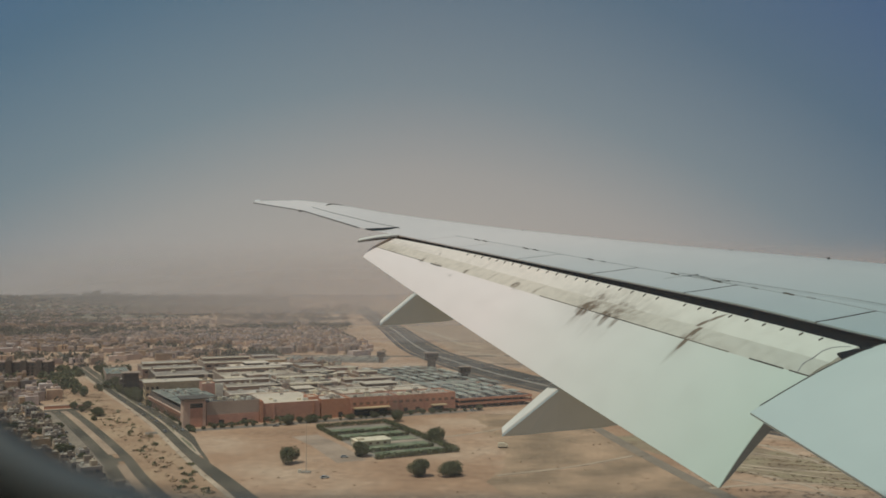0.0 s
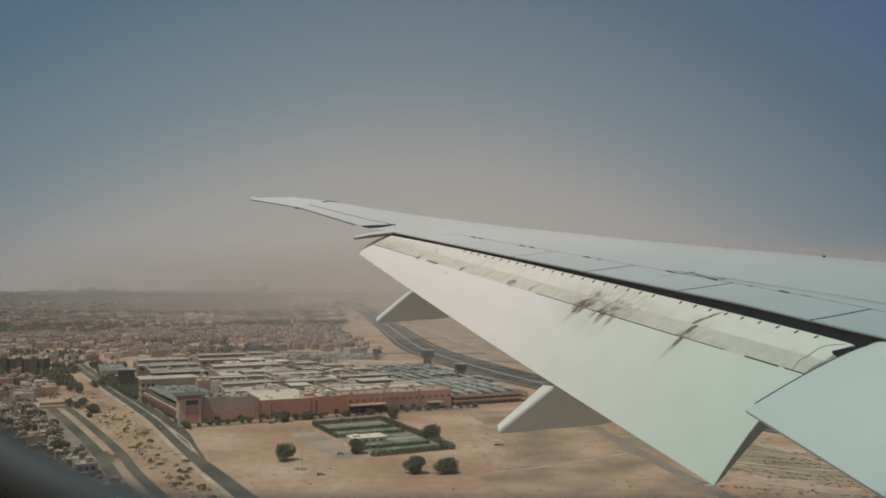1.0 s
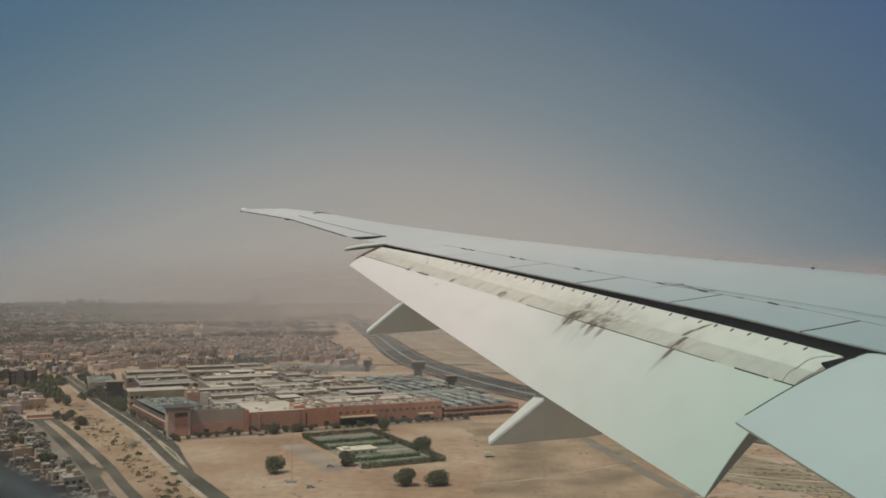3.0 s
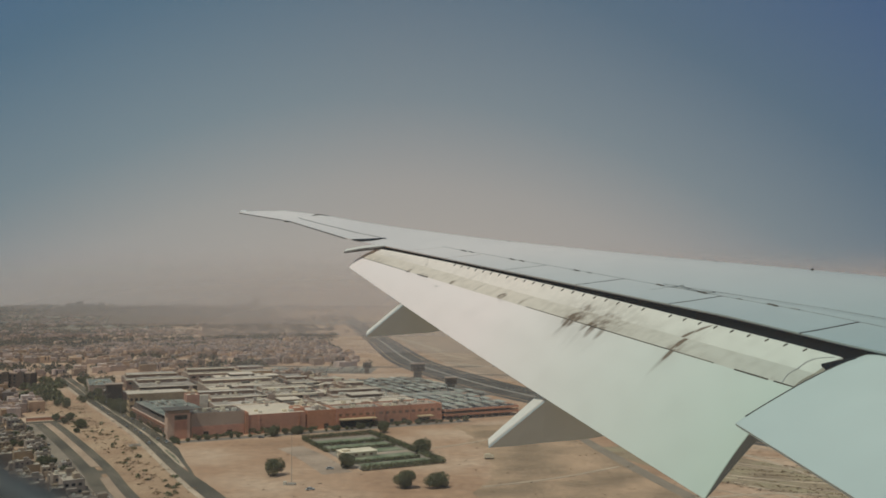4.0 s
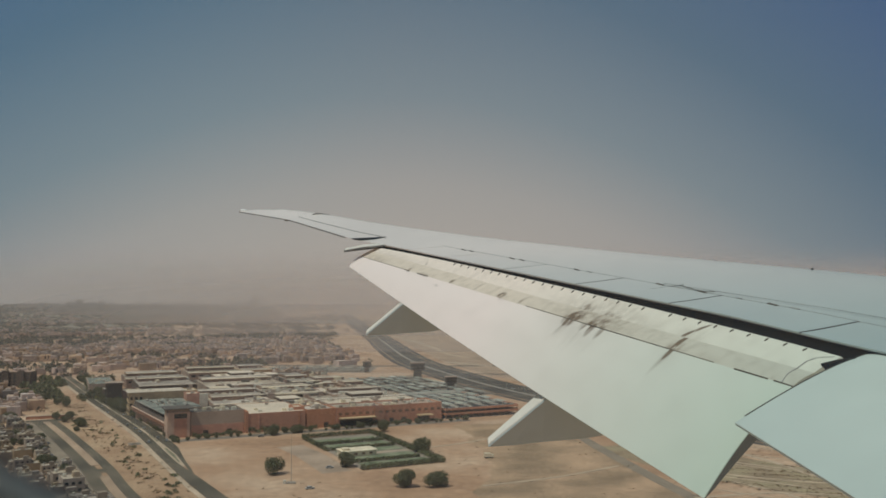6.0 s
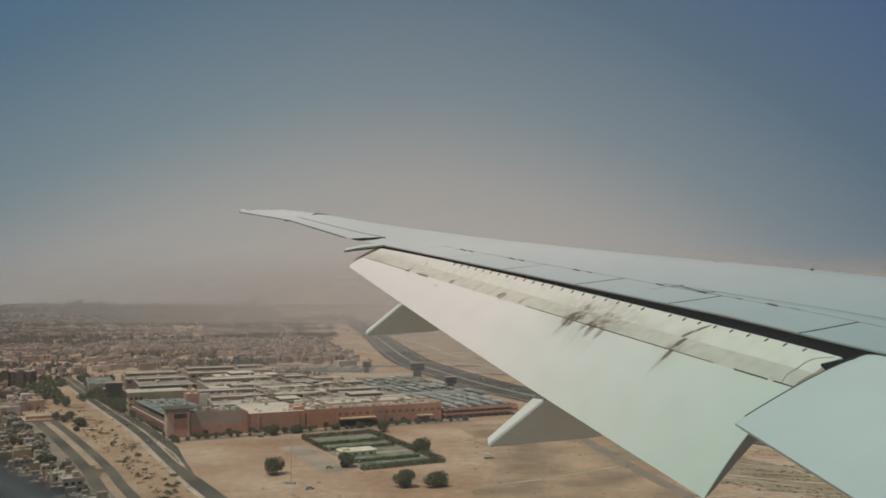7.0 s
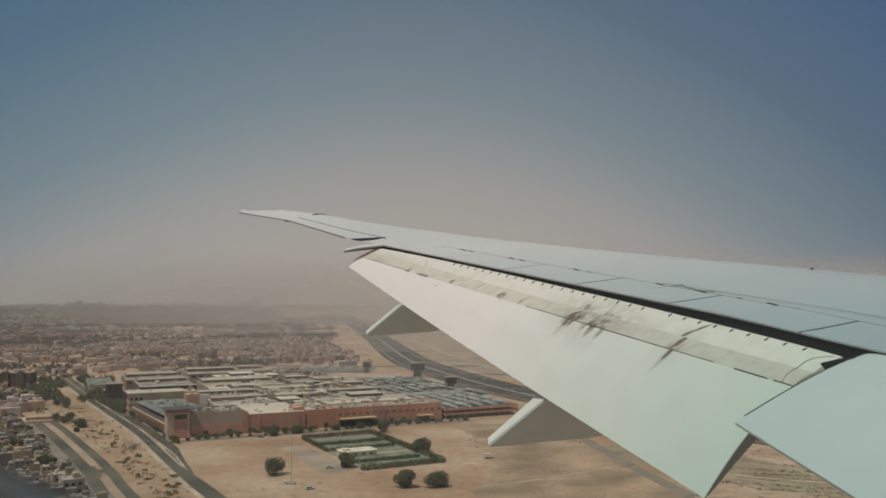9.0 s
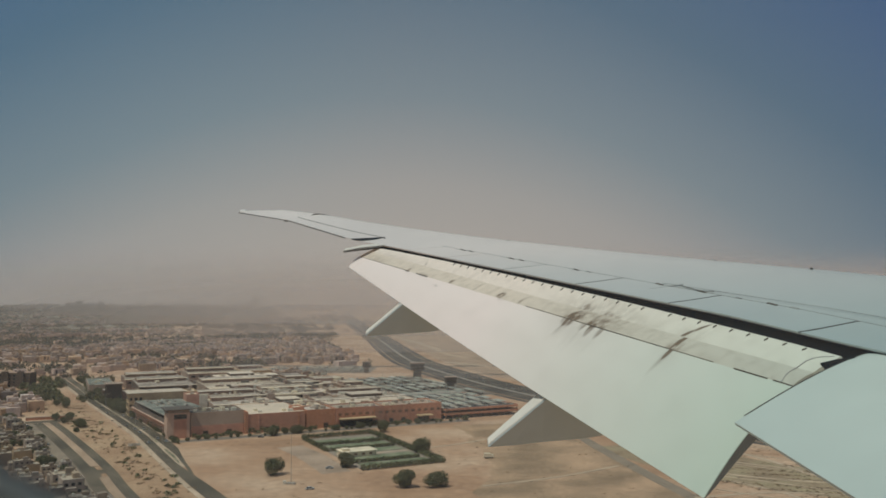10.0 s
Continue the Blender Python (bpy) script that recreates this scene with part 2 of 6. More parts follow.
def flap_material(name, base, strips, dirt=0.22, blotch=(24, 3), outer=None):
    """Paint with oil streaks that run down the chord from set span fractions; the UV map gives span and chord."""
    m = bpy.data.materials.new(name)
    m.use_nodes = True
    n, l = m.node_tree.nodes, m.node_tree.links
    b = n["Principled BSDF"]
    b.inputs["Roughness"].default_value, b.inputs["Specular IOR Level"].default_value = 0.62, 0.3

    def op(kind, a, c=0.0):
        x = n.new("ShaderNodeMath")
        x.operation = kind
        for i, v in enumerate((a, c)):
            if isinstance(v, (int, float)):
                x.inputs[i].default_value = v
            else:
                l.new(v, x.inputs[i])
        return x.outputs[0]

    uv = n.new("ShaderNodeUVMap").outputs[0]
    sep = n.new("ShaderNodeSeparateXYZ")
    l.new(uv, sep.inputs[0])
    u, v = sep.outputs[0], sep.outputs[1]

    def noise_tex(su, sv, detail=4):
        mp = n.new("ShaderNodeMapping")
        mp.inputs["Scale"].default_value = (su, sv, 1)
        l.new(uv, mp.inputs[0])
        t = n.new("ShaderNodeTexNoise")
        t.inputs["Scale"].default_value, t.inputs["Detail"].default_value = 1.0, detail
        l.new(mp.outputs[0], t.inputs["Vector"])
        return t.outputs[0]

    streak, cloud = noise_tex(120, 2.0, 3), noise_tex(*blotch)
    total = op("MULTIPLY", op("MAXIMUM", op("SUBTRACT", cloud, 0.45), 0.0), dirt)
    for u0, wide, v0, tall, skew, power in strips:
        du = op("DIVIDE", op("ADD", op("SUBTRACT", u, u0), op("MULTIPLY", op("SUBTRACT", v, v0), skew)), wide)
        dv = op("DIVIDE", op("SUBTRACT", v, v0), tall)
        fall = op("SUBTRACT", 1.0, op("ADD", op("MULTIPLY", du, du), op("MULTIPLY", dv, dv)))
        s = op("MULTIPLY", op("MAXIMUM", fall, 0.0), op("MAXIMUM", op("ADD", 0.45, op("MULTIPLY", op("SUBTRACT", streak, 0.5), 2.3)), 0.0))
        total = op("ADD", total, op("MULTIPLY", s, power))
    total = op("MINIMUM", total, 0.92)
    x = n.new("ShaderNodeMix")
    x.data_type = "RGBA"
    l.new(total, x.inputs[0])
    x.inputs[6].default_value, x.inputs[7].default_value = (*base, 1), (0.12, 0.076, 0.044, 1)
    # lens tint put into the base colour: greener inboard, warmer outboard
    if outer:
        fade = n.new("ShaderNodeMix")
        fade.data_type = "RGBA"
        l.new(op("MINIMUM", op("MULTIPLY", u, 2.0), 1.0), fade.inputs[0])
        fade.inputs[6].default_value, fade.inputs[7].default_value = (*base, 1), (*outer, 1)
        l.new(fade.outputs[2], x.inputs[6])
    l.new(x.outputs[2], b.inputs["Base Color"])
    return m


# each stain: span and its half-width, chord and its half-length, slant, strength
STAINS = [(0.333, 0.014, 0.0, 0.14, 0.01, 1.7), (0.331, 0.010, 0.05, 0.32, 0.0, 0.4), (0.268, 0.005, 0.03, 0.16, 0.0, 1.3), (0.286, 0.007, 0.0, 0.2, 0.012, 1.7), (0.302, 0.006, 0.0, 0.13, 0.0, 1.2),
          (0.315, 0.085, 0.0, 0.5, 0.02, 0.22), (0.1535, 0.0035, 0.0, 0.15, 0.0, 1.5), (0.154, 0.005, 0.1, 0.3, 0.0, 0.4), (0.155, 0.03, 0.0, 0.3, 0.0, 0.16), (0.672, 0.012, 0.18, 0.05, 0.0, 0.5),
          (0.79, 0.008, 0.0, 0.10, 0.02, 1.0), (0.735, 0.02, 0.0, 0.05, 0.0, 0.9), (0.49, 0.01, 0.0, 0.06, 0.0, 0.6)]
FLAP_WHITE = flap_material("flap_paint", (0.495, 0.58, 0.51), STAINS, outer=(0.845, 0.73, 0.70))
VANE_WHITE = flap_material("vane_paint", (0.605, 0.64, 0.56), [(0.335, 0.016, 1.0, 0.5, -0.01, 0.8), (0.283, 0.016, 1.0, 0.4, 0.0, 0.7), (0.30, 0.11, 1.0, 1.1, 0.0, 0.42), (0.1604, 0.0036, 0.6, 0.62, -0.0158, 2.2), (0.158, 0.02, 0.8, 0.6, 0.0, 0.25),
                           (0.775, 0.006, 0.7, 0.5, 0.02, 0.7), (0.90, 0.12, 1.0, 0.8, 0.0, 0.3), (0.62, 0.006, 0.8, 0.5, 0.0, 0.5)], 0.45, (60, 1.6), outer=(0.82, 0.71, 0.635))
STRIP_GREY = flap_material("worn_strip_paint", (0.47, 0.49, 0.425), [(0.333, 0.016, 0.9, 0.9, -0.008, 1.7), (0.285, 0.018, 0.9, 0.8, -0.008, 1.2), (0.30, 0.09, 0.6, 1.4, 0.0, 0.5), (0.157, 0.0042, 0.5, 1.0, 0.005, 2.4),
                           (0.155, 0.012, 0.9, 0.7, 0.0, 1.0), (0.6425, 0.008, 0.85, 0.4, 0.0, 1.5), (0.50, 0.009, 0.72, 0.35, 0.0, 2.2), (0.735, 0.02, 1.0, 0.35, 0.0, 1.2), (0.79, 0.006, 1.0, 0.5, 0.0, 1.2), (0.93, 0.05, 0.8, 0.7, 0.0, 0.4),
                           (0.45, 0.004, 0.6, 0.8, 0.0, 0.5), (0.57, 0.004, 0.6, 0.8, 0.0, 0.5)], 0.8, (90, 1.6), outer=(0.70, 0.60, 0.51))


# ---- mesh helpers ----
def add_box(bm, x0, x1, y0, y1, z0, z1, top=1.0):
    """A box; top: how far its upper face shrinks towards its middle."""
    cx, cy = (x0 + x1) / 2, (y0 + y1) / 2
    low = [bm.verts.new((x, y, z0)) for x, y in ((x0, y0), (x1, y0), (x1, y1), (x0, y1))]
    up = [bm.verts.new((cx + (x - cx) * top, cy + (y - cy) * top, z1)) for x, y in ((x0, y0), (x1, y0), (x1, y1), (x0, y1))]
    bm.faces.new(low[::-1])
    bm.faces.new(up)
    for i in range(4):
        j = (i + 1) % 4
        bm.faces.new((low[i], low[j], up[j], up[i]))


def add_tube(bm, a, b, r0, r1, sides=8):
    a, b = Vector(a), Vector(b)
    turn = (b - a).to_track_quat("Z", "Y").to_matrix()
    rings = []
    for c, r in ((a, r0), (b, r1)):
        rings.append([bm.verts.new(c + turn @ Vector((r * math.cos(k * 2 * math.pi / sides), r * math.sin(k * 2 * math.pi / sides), 0))) for k in range(sides)])
    for k in range(sides):
        j = (k + 1) % sides
        bm.faces.new((rings[0][k], rings[0][j], rings[1][j], rings[1][k]))
    bm.faces.new(rings[0][::-1])
    bm.faces.new(rings[1])


def mesh_of(name, bm, mat, smooth=False):
    bmesh.ops.recalc_face_normals(bm, faces=bm.faces)
    me = bpy.data.meshes.new(name)
    bm.to_mesh(me)
    bm.free()
    me.materials.append(mat)
    if smooth:
        me.polygons.foreach_set("use_smooth", [True] * len(me.polygons))
    return me


def part(name, bm, mat, parent=None, label="", smooth=False):
    ob = new(name, mesh_of(name, bm, mat, smooth))
    ob.parent = parent
    return tagged(ob, label)


def box_part(name, parent, mat, *size, label="", top=1.0):
    bm = bmesh.new()
    add_box(bm, *size, top=top)
    return part(name, bm, mat, parent, label)


def thing(name, label, category, m=None, group="", kind=""):
    ob = new(name)
    ob.matrix_basis = m or Matrix()
    return tagged(ob, label, category, group, kind)


def sheet(rows, thick_dir=None, thick=0.0, uv=False):
    """A grid through rows of points; with thick, a closed plate of that depth along thick_dir."""
    bm = bmesh.new()
    layer = bm.loops.layers.uv.new("UVMap") if uv else None
    nr, nc = len(rows), len(rows[0])
    tops = [[bm.verts.new(p) for p in r] for r in rows]
    lows = [[bm.verts.new(Vector(p) + Vector(thick_dir) * thick) for p in r] for r in rows] if thick else None
    for i in range(nr - 1):
        for j in range(nc - 1):
            f = bm.faces.new((tops[i][j], tops[i][j + 1], tops[i + 1][j + 1], tops[i + 1][j]))
            if uv:
                for lp, (a, c) in zip(f.loops, ((i, j), (i, j + 1), (i + 1, j + 1), (i + 1, j))):
                    lp[layer].uv = (a / (nr - 1), c / (nc - 1))
            if thick:
                bm.faces.new((lows[i][j], lows[i + 1][j], lows[i + 1][j + 1], lows[i][j + 1]))
    if thick:
        edge = [(0, j) for j in range(nc)] + [(i, nc - 1) for i in range(1, nr)] + [(nr - 1, j) for j in range(nc - 2, -1, -1)] + [(i, 0) for i in range(nr - 2, 0, -1)]
        for (a, b), (c, d) in zip(edge, edge[1:] + edge[:1]):
            bm.faces.new((tops[a][b], lows[a][b], lows[c][d], tops[c][d]))
    return bm


def mixv(a, b, t):
    return tuple(p + (q - p) * t for p, q in zip(a, b))


def lerp_table(table, y):
    for (y0, *a), (y1, *b) in zip(table, table[1:]):
        if y <= y1 or (y1, *b) == tuple(table[-1]):
            t = (y - y0) / (y1 - y0)
            return mixv(a, b, t)


# ---- the airliner: its wing, flaps, fairings and the cabin window, in metres from the eye ----
plane = thing("airliner", "white airliner in flight, long wing with flaps lowered", "aircraft", pose(0, 0, H))
REAR = [(0.4, 8.35, -1.8), (8.0, 3.95, -0.455), (9.15, 3.259, -0.214), (11.72, 1.752, 0.227), (17.0, -1.37, 1.135), (17.9, -1.9, 1.28), (18.3, -2.18, 1.372), (24.0, -4.57, 2.32), (27.0, -6.71, 2.862)]
CREST = [(0.4, 12.6, -1.2), (9.5, 6.2, 0.155), (11.0, 5.15, 0.374), (14.0, 3.0, 0.795), (17.0, 0.9, 1.255), (20.0, -1.1, 1.758), (22.0, -2.4, 2.11), (24.0, -3.75, 2.50), (25.6, -5.0, 2.795), (27.0, -6.3, 2.93)]
FRONT = [(0.4, 16.5), (9.5, 9.4), (17.0, 3.1), (24.0, -2.4), (26.4, -4.6), (27.0, -5.7)]


def top_z(x, y):
    """Height of the wing's upper skin over the point x, y."""
    (rx, rz), (cx, cz), (fx,) = lerp_table(REAR, y), lerp_table(CREST, y), lerp_table(FRONT, y)
    if x <= cx:
        return rz + (cz - rz) * max(0.0, (x - rx) / (cx - rx)) ** 1.12
    t = min(1.0, (x - cx) / (fx - cx))
    return cz - 0.11 * (fx - rx) * t ** 1.3


def build_wing():
    bm = bmesh.new()
    stations = [0.4 + k * 0.6 for k in range(29)] + [17.85, 18.32] + [18.9 + k * 0.62 for k in range(13)] + [26.6, 26.85, 27.05, 27.25]
    rings = []
    for y in stations:
        (rx, rz), (cx, cz), (fx,) = lerp_table(REAR, y), lerp_table(CREST, y), lerp_table(FRONT, y)
        chord = fx - rx
        ring = []
        for k in range(15):
            x = rx + (fx - rx) * (k / 14) ** 0.9
            ring.append((x, y, top_z(x, y)))
        nose = top_z(fx, y) - 0.02 * chord
        ring.append((fx + 0.01 * chord, y, nose))
        for k in range(9):
            t = 1 - (k + 0.4) / 9
            x = rx + chord * t
            keel = top_z(x, y) - (0.07 * chord * math.sin(math.pi * t) ** 1.5 + 0.012 if y > 17.0 else 0.105 * chord * math.sin(math.pi * t ** 0.75) ** 0.8 + 0.10)
            ring.append((x, y, keel))
        ring.append((rx, y, rz - 0.012))
        rings.append([bm.verts.new(p) for p in ring])
    n = len(rings[0])
    for a, b in zip(rings, rings[1:]):
        for k in range(n):
            j = (k + 1) % n
            bm.faces.new((a[k], a[j], b[j], b[k]))
    bm.faces.new(rings[0])
    bm.faces.new(rings[-1][::-1])
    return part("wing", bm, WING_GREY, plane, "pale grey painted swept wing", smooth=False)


wing = build_wing()
wing.data.polygons.foreach_set("use_smooth", [len(p.vertices) == 4 for p in wing.data.polygons])
wing.data.set_sharp_from_angle(angle=radians(35))


def rear_point(y, s, lift=0.0):
    """A point s metres up the chord from the spoilers' rear edge, square to it."""
    x, _ = lerp_table(REAR, y)
    px, py = x + 0.97 * s, y + 0.24 * s
    return (px, py, top_z(px, py) + lift)


# spoiler panels; the shadow in the joints between them is put in as dark strips
bounds = [7.35, 8.43, 9.97, 11.48, 13.02, 14.6, 15.8, 16.95]
for y0, y1 in zip(bounds, bounds[1:]):
    rows = [[rear_point(y0 + 0.014 + (y1 - y0 - 0.028) * i / 8, s, 0.018) for s in (-0.03, 0.12, 0.27, 0.42, 0.55, 0.675)] for i in range(9)]
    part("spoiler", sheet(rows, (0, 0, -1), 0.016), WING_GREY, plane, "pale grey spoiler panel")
for y in bounds[1:5]:
    rows = [[rear_point(y + d, s, 0.0195) for s in (-0.02, 0.24, 0.48, 0.70)] for d in (-0.007, 0.007)]
    part("joint_seal", sheet(rows, (0, 0, -1), 0.01), SEAL if y < 12 else SOFT_SEAL, plane)
for y0, y1, s0, s1, w in ((7.3, 15.9, 0.685, 0.715, 0.0045), (7.9, 10.9, 0.985, 0.775, 0.009)):
    rows = [[rear_point(y0 + (y1 - y0) * i / 24, s0 + (s1 - s0) * i / 24 + d, 0.021) for d in (0, w)] for i in range(25)]
    part("hinge_seal", sheet(rows, (0, 0, -1), 0.004), SOFT_SEAL, plane)
# actuator covers on the hinge line
for y, size in ((15.17, 0.16), (14.94, 0.12), (13.82, 0.13), (13.58, 0.11), (12.36, 0.1), (12.11, 0.06), (10.86, 0.1), (10.23, 0.1), (9.74, 0.05), (9.33, 0.1), (9.08, 0.07)):
    rows = [[rear_point(y + d, 0.675 + e + 0.25 * d, 0.024) for e in (0, 0.018, 0.036)] for d in (-size * 0.7, -size * 0.1, size * 0.7)]
    part("actuator_cover", sheet(rows, (0, 0, -1), 0.014), GRIME if size > 0.07 else SOFT_SEAL, plane)
rows = [[rear_point(10.73 - 0.04 * s + d, s, 0.0195) for s in (0.40, 0.56, 0.72, 0.88)] for d in (-0.006, 0.006)]
part("joint_seal", sheet(rows, (0, 0, -1), 0.008), SOFT_SEAL, plane)
rows = [[rear_point(y, s + d, 0.0235) for d in (0, 0.014)] for y, s in ((10.66, 0.81), (10.52, 0.77), (10.38, 0.735), (10.28, 0.725), (10.22, 0.75), (10.17, 0.80))]
part("sealant_bead", sheet(rows, (0, 0, -1), 0.01), SOFT_SEAL, plane, "wavy grey sealant bead on the skin")
# small vane stubs along the crest
for y, size in ((11.15, 1.0), (12.4, 0.4), (16.4, 0.5)):
    cx, cz = lerp_table(CREST, y)
    box_part("vortex_vane", plane, SEAL, cx - 0.018 * size, cx + 0.018 * size, y - 0.006, y + 0.006, top_z(cx, y) - 0.01, cz + 0.018 * size)

# aileron joint and tip fittings
rows = []
for i in range(16):
    y = 17.9 + (24.1 - 17.9) * i / 15
    x = lerp_table([(17.9, -1.27), (19.03, -1.90), (20.82, -2.735), (22.45, -3.50), (24.1, -4.30)], y)[0]
    rows.append([(x, y, top_z(x, y) + 0.006), (x + 0.022, y, top_z(x + 0.022, y) + 0.006)])
part("aileron_joint", sheet(rows, (0, 0, -1), 0.004), SEAL, plane)
# shade in the aileron's end gap, laid on the skin as a dark sheet
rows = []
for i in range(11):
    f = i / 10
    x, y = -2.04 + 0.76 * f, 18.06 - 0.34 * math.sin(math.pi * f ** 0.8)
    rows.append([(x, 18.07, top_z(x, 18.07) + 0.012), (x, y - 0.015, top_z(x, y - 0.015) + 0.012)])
part("aileron_end_gap", sheet(rows, (0, 0, -1), 0.008), GAP_SHADE, plane, "dark sheet for the shade in the aileron's end gap")
# shade under the trailing edge, put in as a thin dark strip
rows = []
for i in range(20):
    y = 18.35 + (27.1 - 18.35) * i / 19
    x, z = lerp_table(REAR, y)
    rows.append([(x - 0.004, y, z - 0.004), (x - 0.002, y, z - 0.032)])
part("trailing_edge_strip", sheet(rows, (1, 0, 0), 0.004), EDGE_SHADE, plane)
# tip light; the sun's glint on it is put in as near-white colour
bm = bmesh.new()
add_tube(bm, (-6.79, 27.2, 2.935), (-6.62, 27.25, 2.945), 0.03, 0.04)
part("tip_light", bm, TIP_WHITE, plane, "tip light with its sun glint as near-white colour")
bm = bmesh.new()
add_tube(bm, (-6.84, 27.22, 2.885), (-6.45, 27.25, 2.87), 0.025, 0.03)
part("tip_fairing", bm, SEAL, plane, "dark tip fitting")
rows = [[(-3.86 + 0.53 * f, 24.0 - 0.12 * f + d, top_z(-3.86 + 0.53 * f, 24.0) + 0.004 - 0.03 * abs(f - 0.5)) for d in (-0.10, 0.0)] for f in (0, 0.25, 0.5, 0.75, 1)]
part("tip_scuff_plate", sheet(rows, (0, 0, -1), 0.03), SEAL, plane, "thin dark plate near the wing tip")
rows = [[(x, 24.0 + e, 2.31) for e in (-0.05, 0.05)] for x in (-4.68, -4.5)]
part("hinge_fitting", sheet(rows, (0, 0, -1), 0.035), SEAL, plane, "small dark hinge fitting on the trailing edge")
# end wedge of the fixed trailing edge beside the flap
wedge = [[(-2.0, 16.4, 0.965), (-1.98, 16.6, 1.02)], [(-1.67, 16.45, 1.03), (-1.64, 16.9, 1.11)], [(-1.2, 16.6, 1.09), (-1.17, 17.1, 1.17)]]
part("edge_wedge", sheet(wedge, (0, 0, -1), 0.03), WING_WHITE, plane)
# shade on the wedge's underside, put in as a dark strip
rows = [[tuple(Vector(r[0]) + Vector((-0.004, -0.006, -0.012))), tuple(Vector(r[0]) + Vector((0.0, 0.02, -0.062 if k else -0.04)))] for k, r in enumerate(wedge)]
part("wedge_seal", sheet(rows, (0, 1, 0), 0.006), SEAL, plane)

# shade of the cove under the spoilers, put in as a black sheet
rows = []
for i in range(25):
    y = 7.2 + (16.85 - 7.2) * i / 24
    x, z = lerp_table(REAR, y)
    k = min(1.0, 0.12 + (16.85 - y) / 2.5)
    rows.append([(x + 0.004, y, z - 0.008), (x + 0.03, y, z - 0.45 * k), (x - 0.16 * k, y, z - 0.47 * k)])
part("cove", sheet(rows, (1, 0, 0), 0.03), GAP_SHADE, plane, "black sheet for the shade in the flap cove")

# outboard flap: nose vane, worn strip and main panel between an inner and an outer section
FLAP_IN = ((3.861, 7.945, -0.567), (3.573, 7.92, -0.717), (3.349, 7.89, -0.844), (2.387, 7.6, -1.829))
FLAP_OUT = ((-1.347, 16.745, 1.036), (-1.494, 16.70, 0.972), (-1.708, 16.65, 0.859), (-1.90, 16.43, 0.638))


def flap_point(t, k, f):
    """Span fraction t, strip k, fraction f across that strip."""
    bow = math.sin(math.pi * t)
    a, b = mixv(FLAP_IN[k], FLAP_OUT[k], t), mixv(FLAP_IN[k + 1], FLAP_OUT[k + 1], t)
    x, y, z = mixv(a, b, f)
    belly = 0.05 * (1 - t * 0.7) * math.sin(math.pi * f) * (1.0 if k == 2 else 0.25)
    sag = 0.0 if k < 2 else 0.05 * f
    nose = 0.062 * max(0.0, bow) ** 0.7 * (1 - f) ** 1.5 if k == 0 else 0.0
    return (x - belly * 0.5, y, z + belly - sag * bow + nose)


SPAN = [i / 40 for i in range(41)]
DOWN = (0.55, 0, -0.83)
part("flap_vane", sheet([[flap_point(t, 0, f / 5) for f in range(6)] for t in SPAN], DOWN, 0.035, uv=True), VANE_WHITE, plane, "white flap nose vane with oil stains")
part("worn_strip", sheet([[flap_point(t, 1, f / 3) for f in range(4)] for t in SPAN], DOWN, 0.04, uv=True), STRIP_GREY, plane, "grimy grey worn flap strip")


def main_flap():
    rows = []
    for t in SPAN:
        rows.append([flap_point(t, 2, f / 10) for f in range(11)])
    bm = sheet(rows, uv=True)
    bm.verts.ensure_lookup_table()
    n = len(rows[0])
    tops = [[bm.verts[i * n + j] for j in range(n)] for i in range(len(rows))]
    low = []
    for i, r in enumerate(rows):
        size = 1 - 0.82 * SPAN[i]
        low.append([bm.verts.new(Vector(p) + Vector(DOWN) * (0.004 + 0.14 * size * (1 - f / 10) ** 0.7)) for f, p in enumerate(r)])
    for i in range(len(rows) - 1):
        for j in range(n - 1):
            bm.faces.new((low[i][j], low[i + 1][j], low[i + 1][j + 1], low[i][j + 1]))
        bm.faces.new((tops[i][0], tops[i + 1][0], low[i + 1][0], low[i][0]))
        bm.faces.new((tops[i][-1], low[i][-1], low[i + 1][-1], tops[i + 1][-1]))
    for i in (0, -1):
        for j in range(n - 1):
            bm.faces.new((tops[i][j], low[i][j], low[i][j + 1], tops[i][j + 1]))
        # face over the flap's end, with the side's shade as its dark colour
        rib = bmesh.new()
        push = Vector((0.004, -0.012, 0)) if i == 0 else Vector((-0.004, 0.012, 0))
        up = [rib.verts.new(v.co + push) for v in tops[i]]
        dn = [rib.verts.new(v.co + push) for v in low[i]]
        for j in range(n - 1):
            rib.faces.new((up[j], dn[j], dn[j + 1], up[j + 1]))
        part("flap_end_rib", rib, EDGE_SHADE, plane, "flap end face, its shade in dark grey")
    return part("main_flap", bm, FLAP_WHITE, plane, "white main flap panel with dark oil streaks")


main_flap()
# broken dark seal along the strip's rear edge
for t0, t1, wide, mat in ((0.0, 0.021, 0.8, GRIME), (0.0275, 0.068, 1.0, GRIME), (0.095, 0.16, 0.45, DULL_SEAL), (0.16, 0.30, 0.6, GRIME), (0.30, 0.43, 0.55, DULL_SEAL), (0.715, 0.755, 1.0, GRIME),
                          (0.782, 0.80, 0.9, GRIME), (0.80, 0.99, 0.45, DULL_SEAL)):
    rows = [[tuple(Vector(flap_point(t0 + (t1 - t0) * i / 6, 1, 1.0)) + Vector((-0.008 * e, 0, 0.010 - 0.012 * e))) for e in (0, wide)] for i in range(7)]
    part("strip_seal", sheet(rows, DOWN, 0.02), mat, plane)
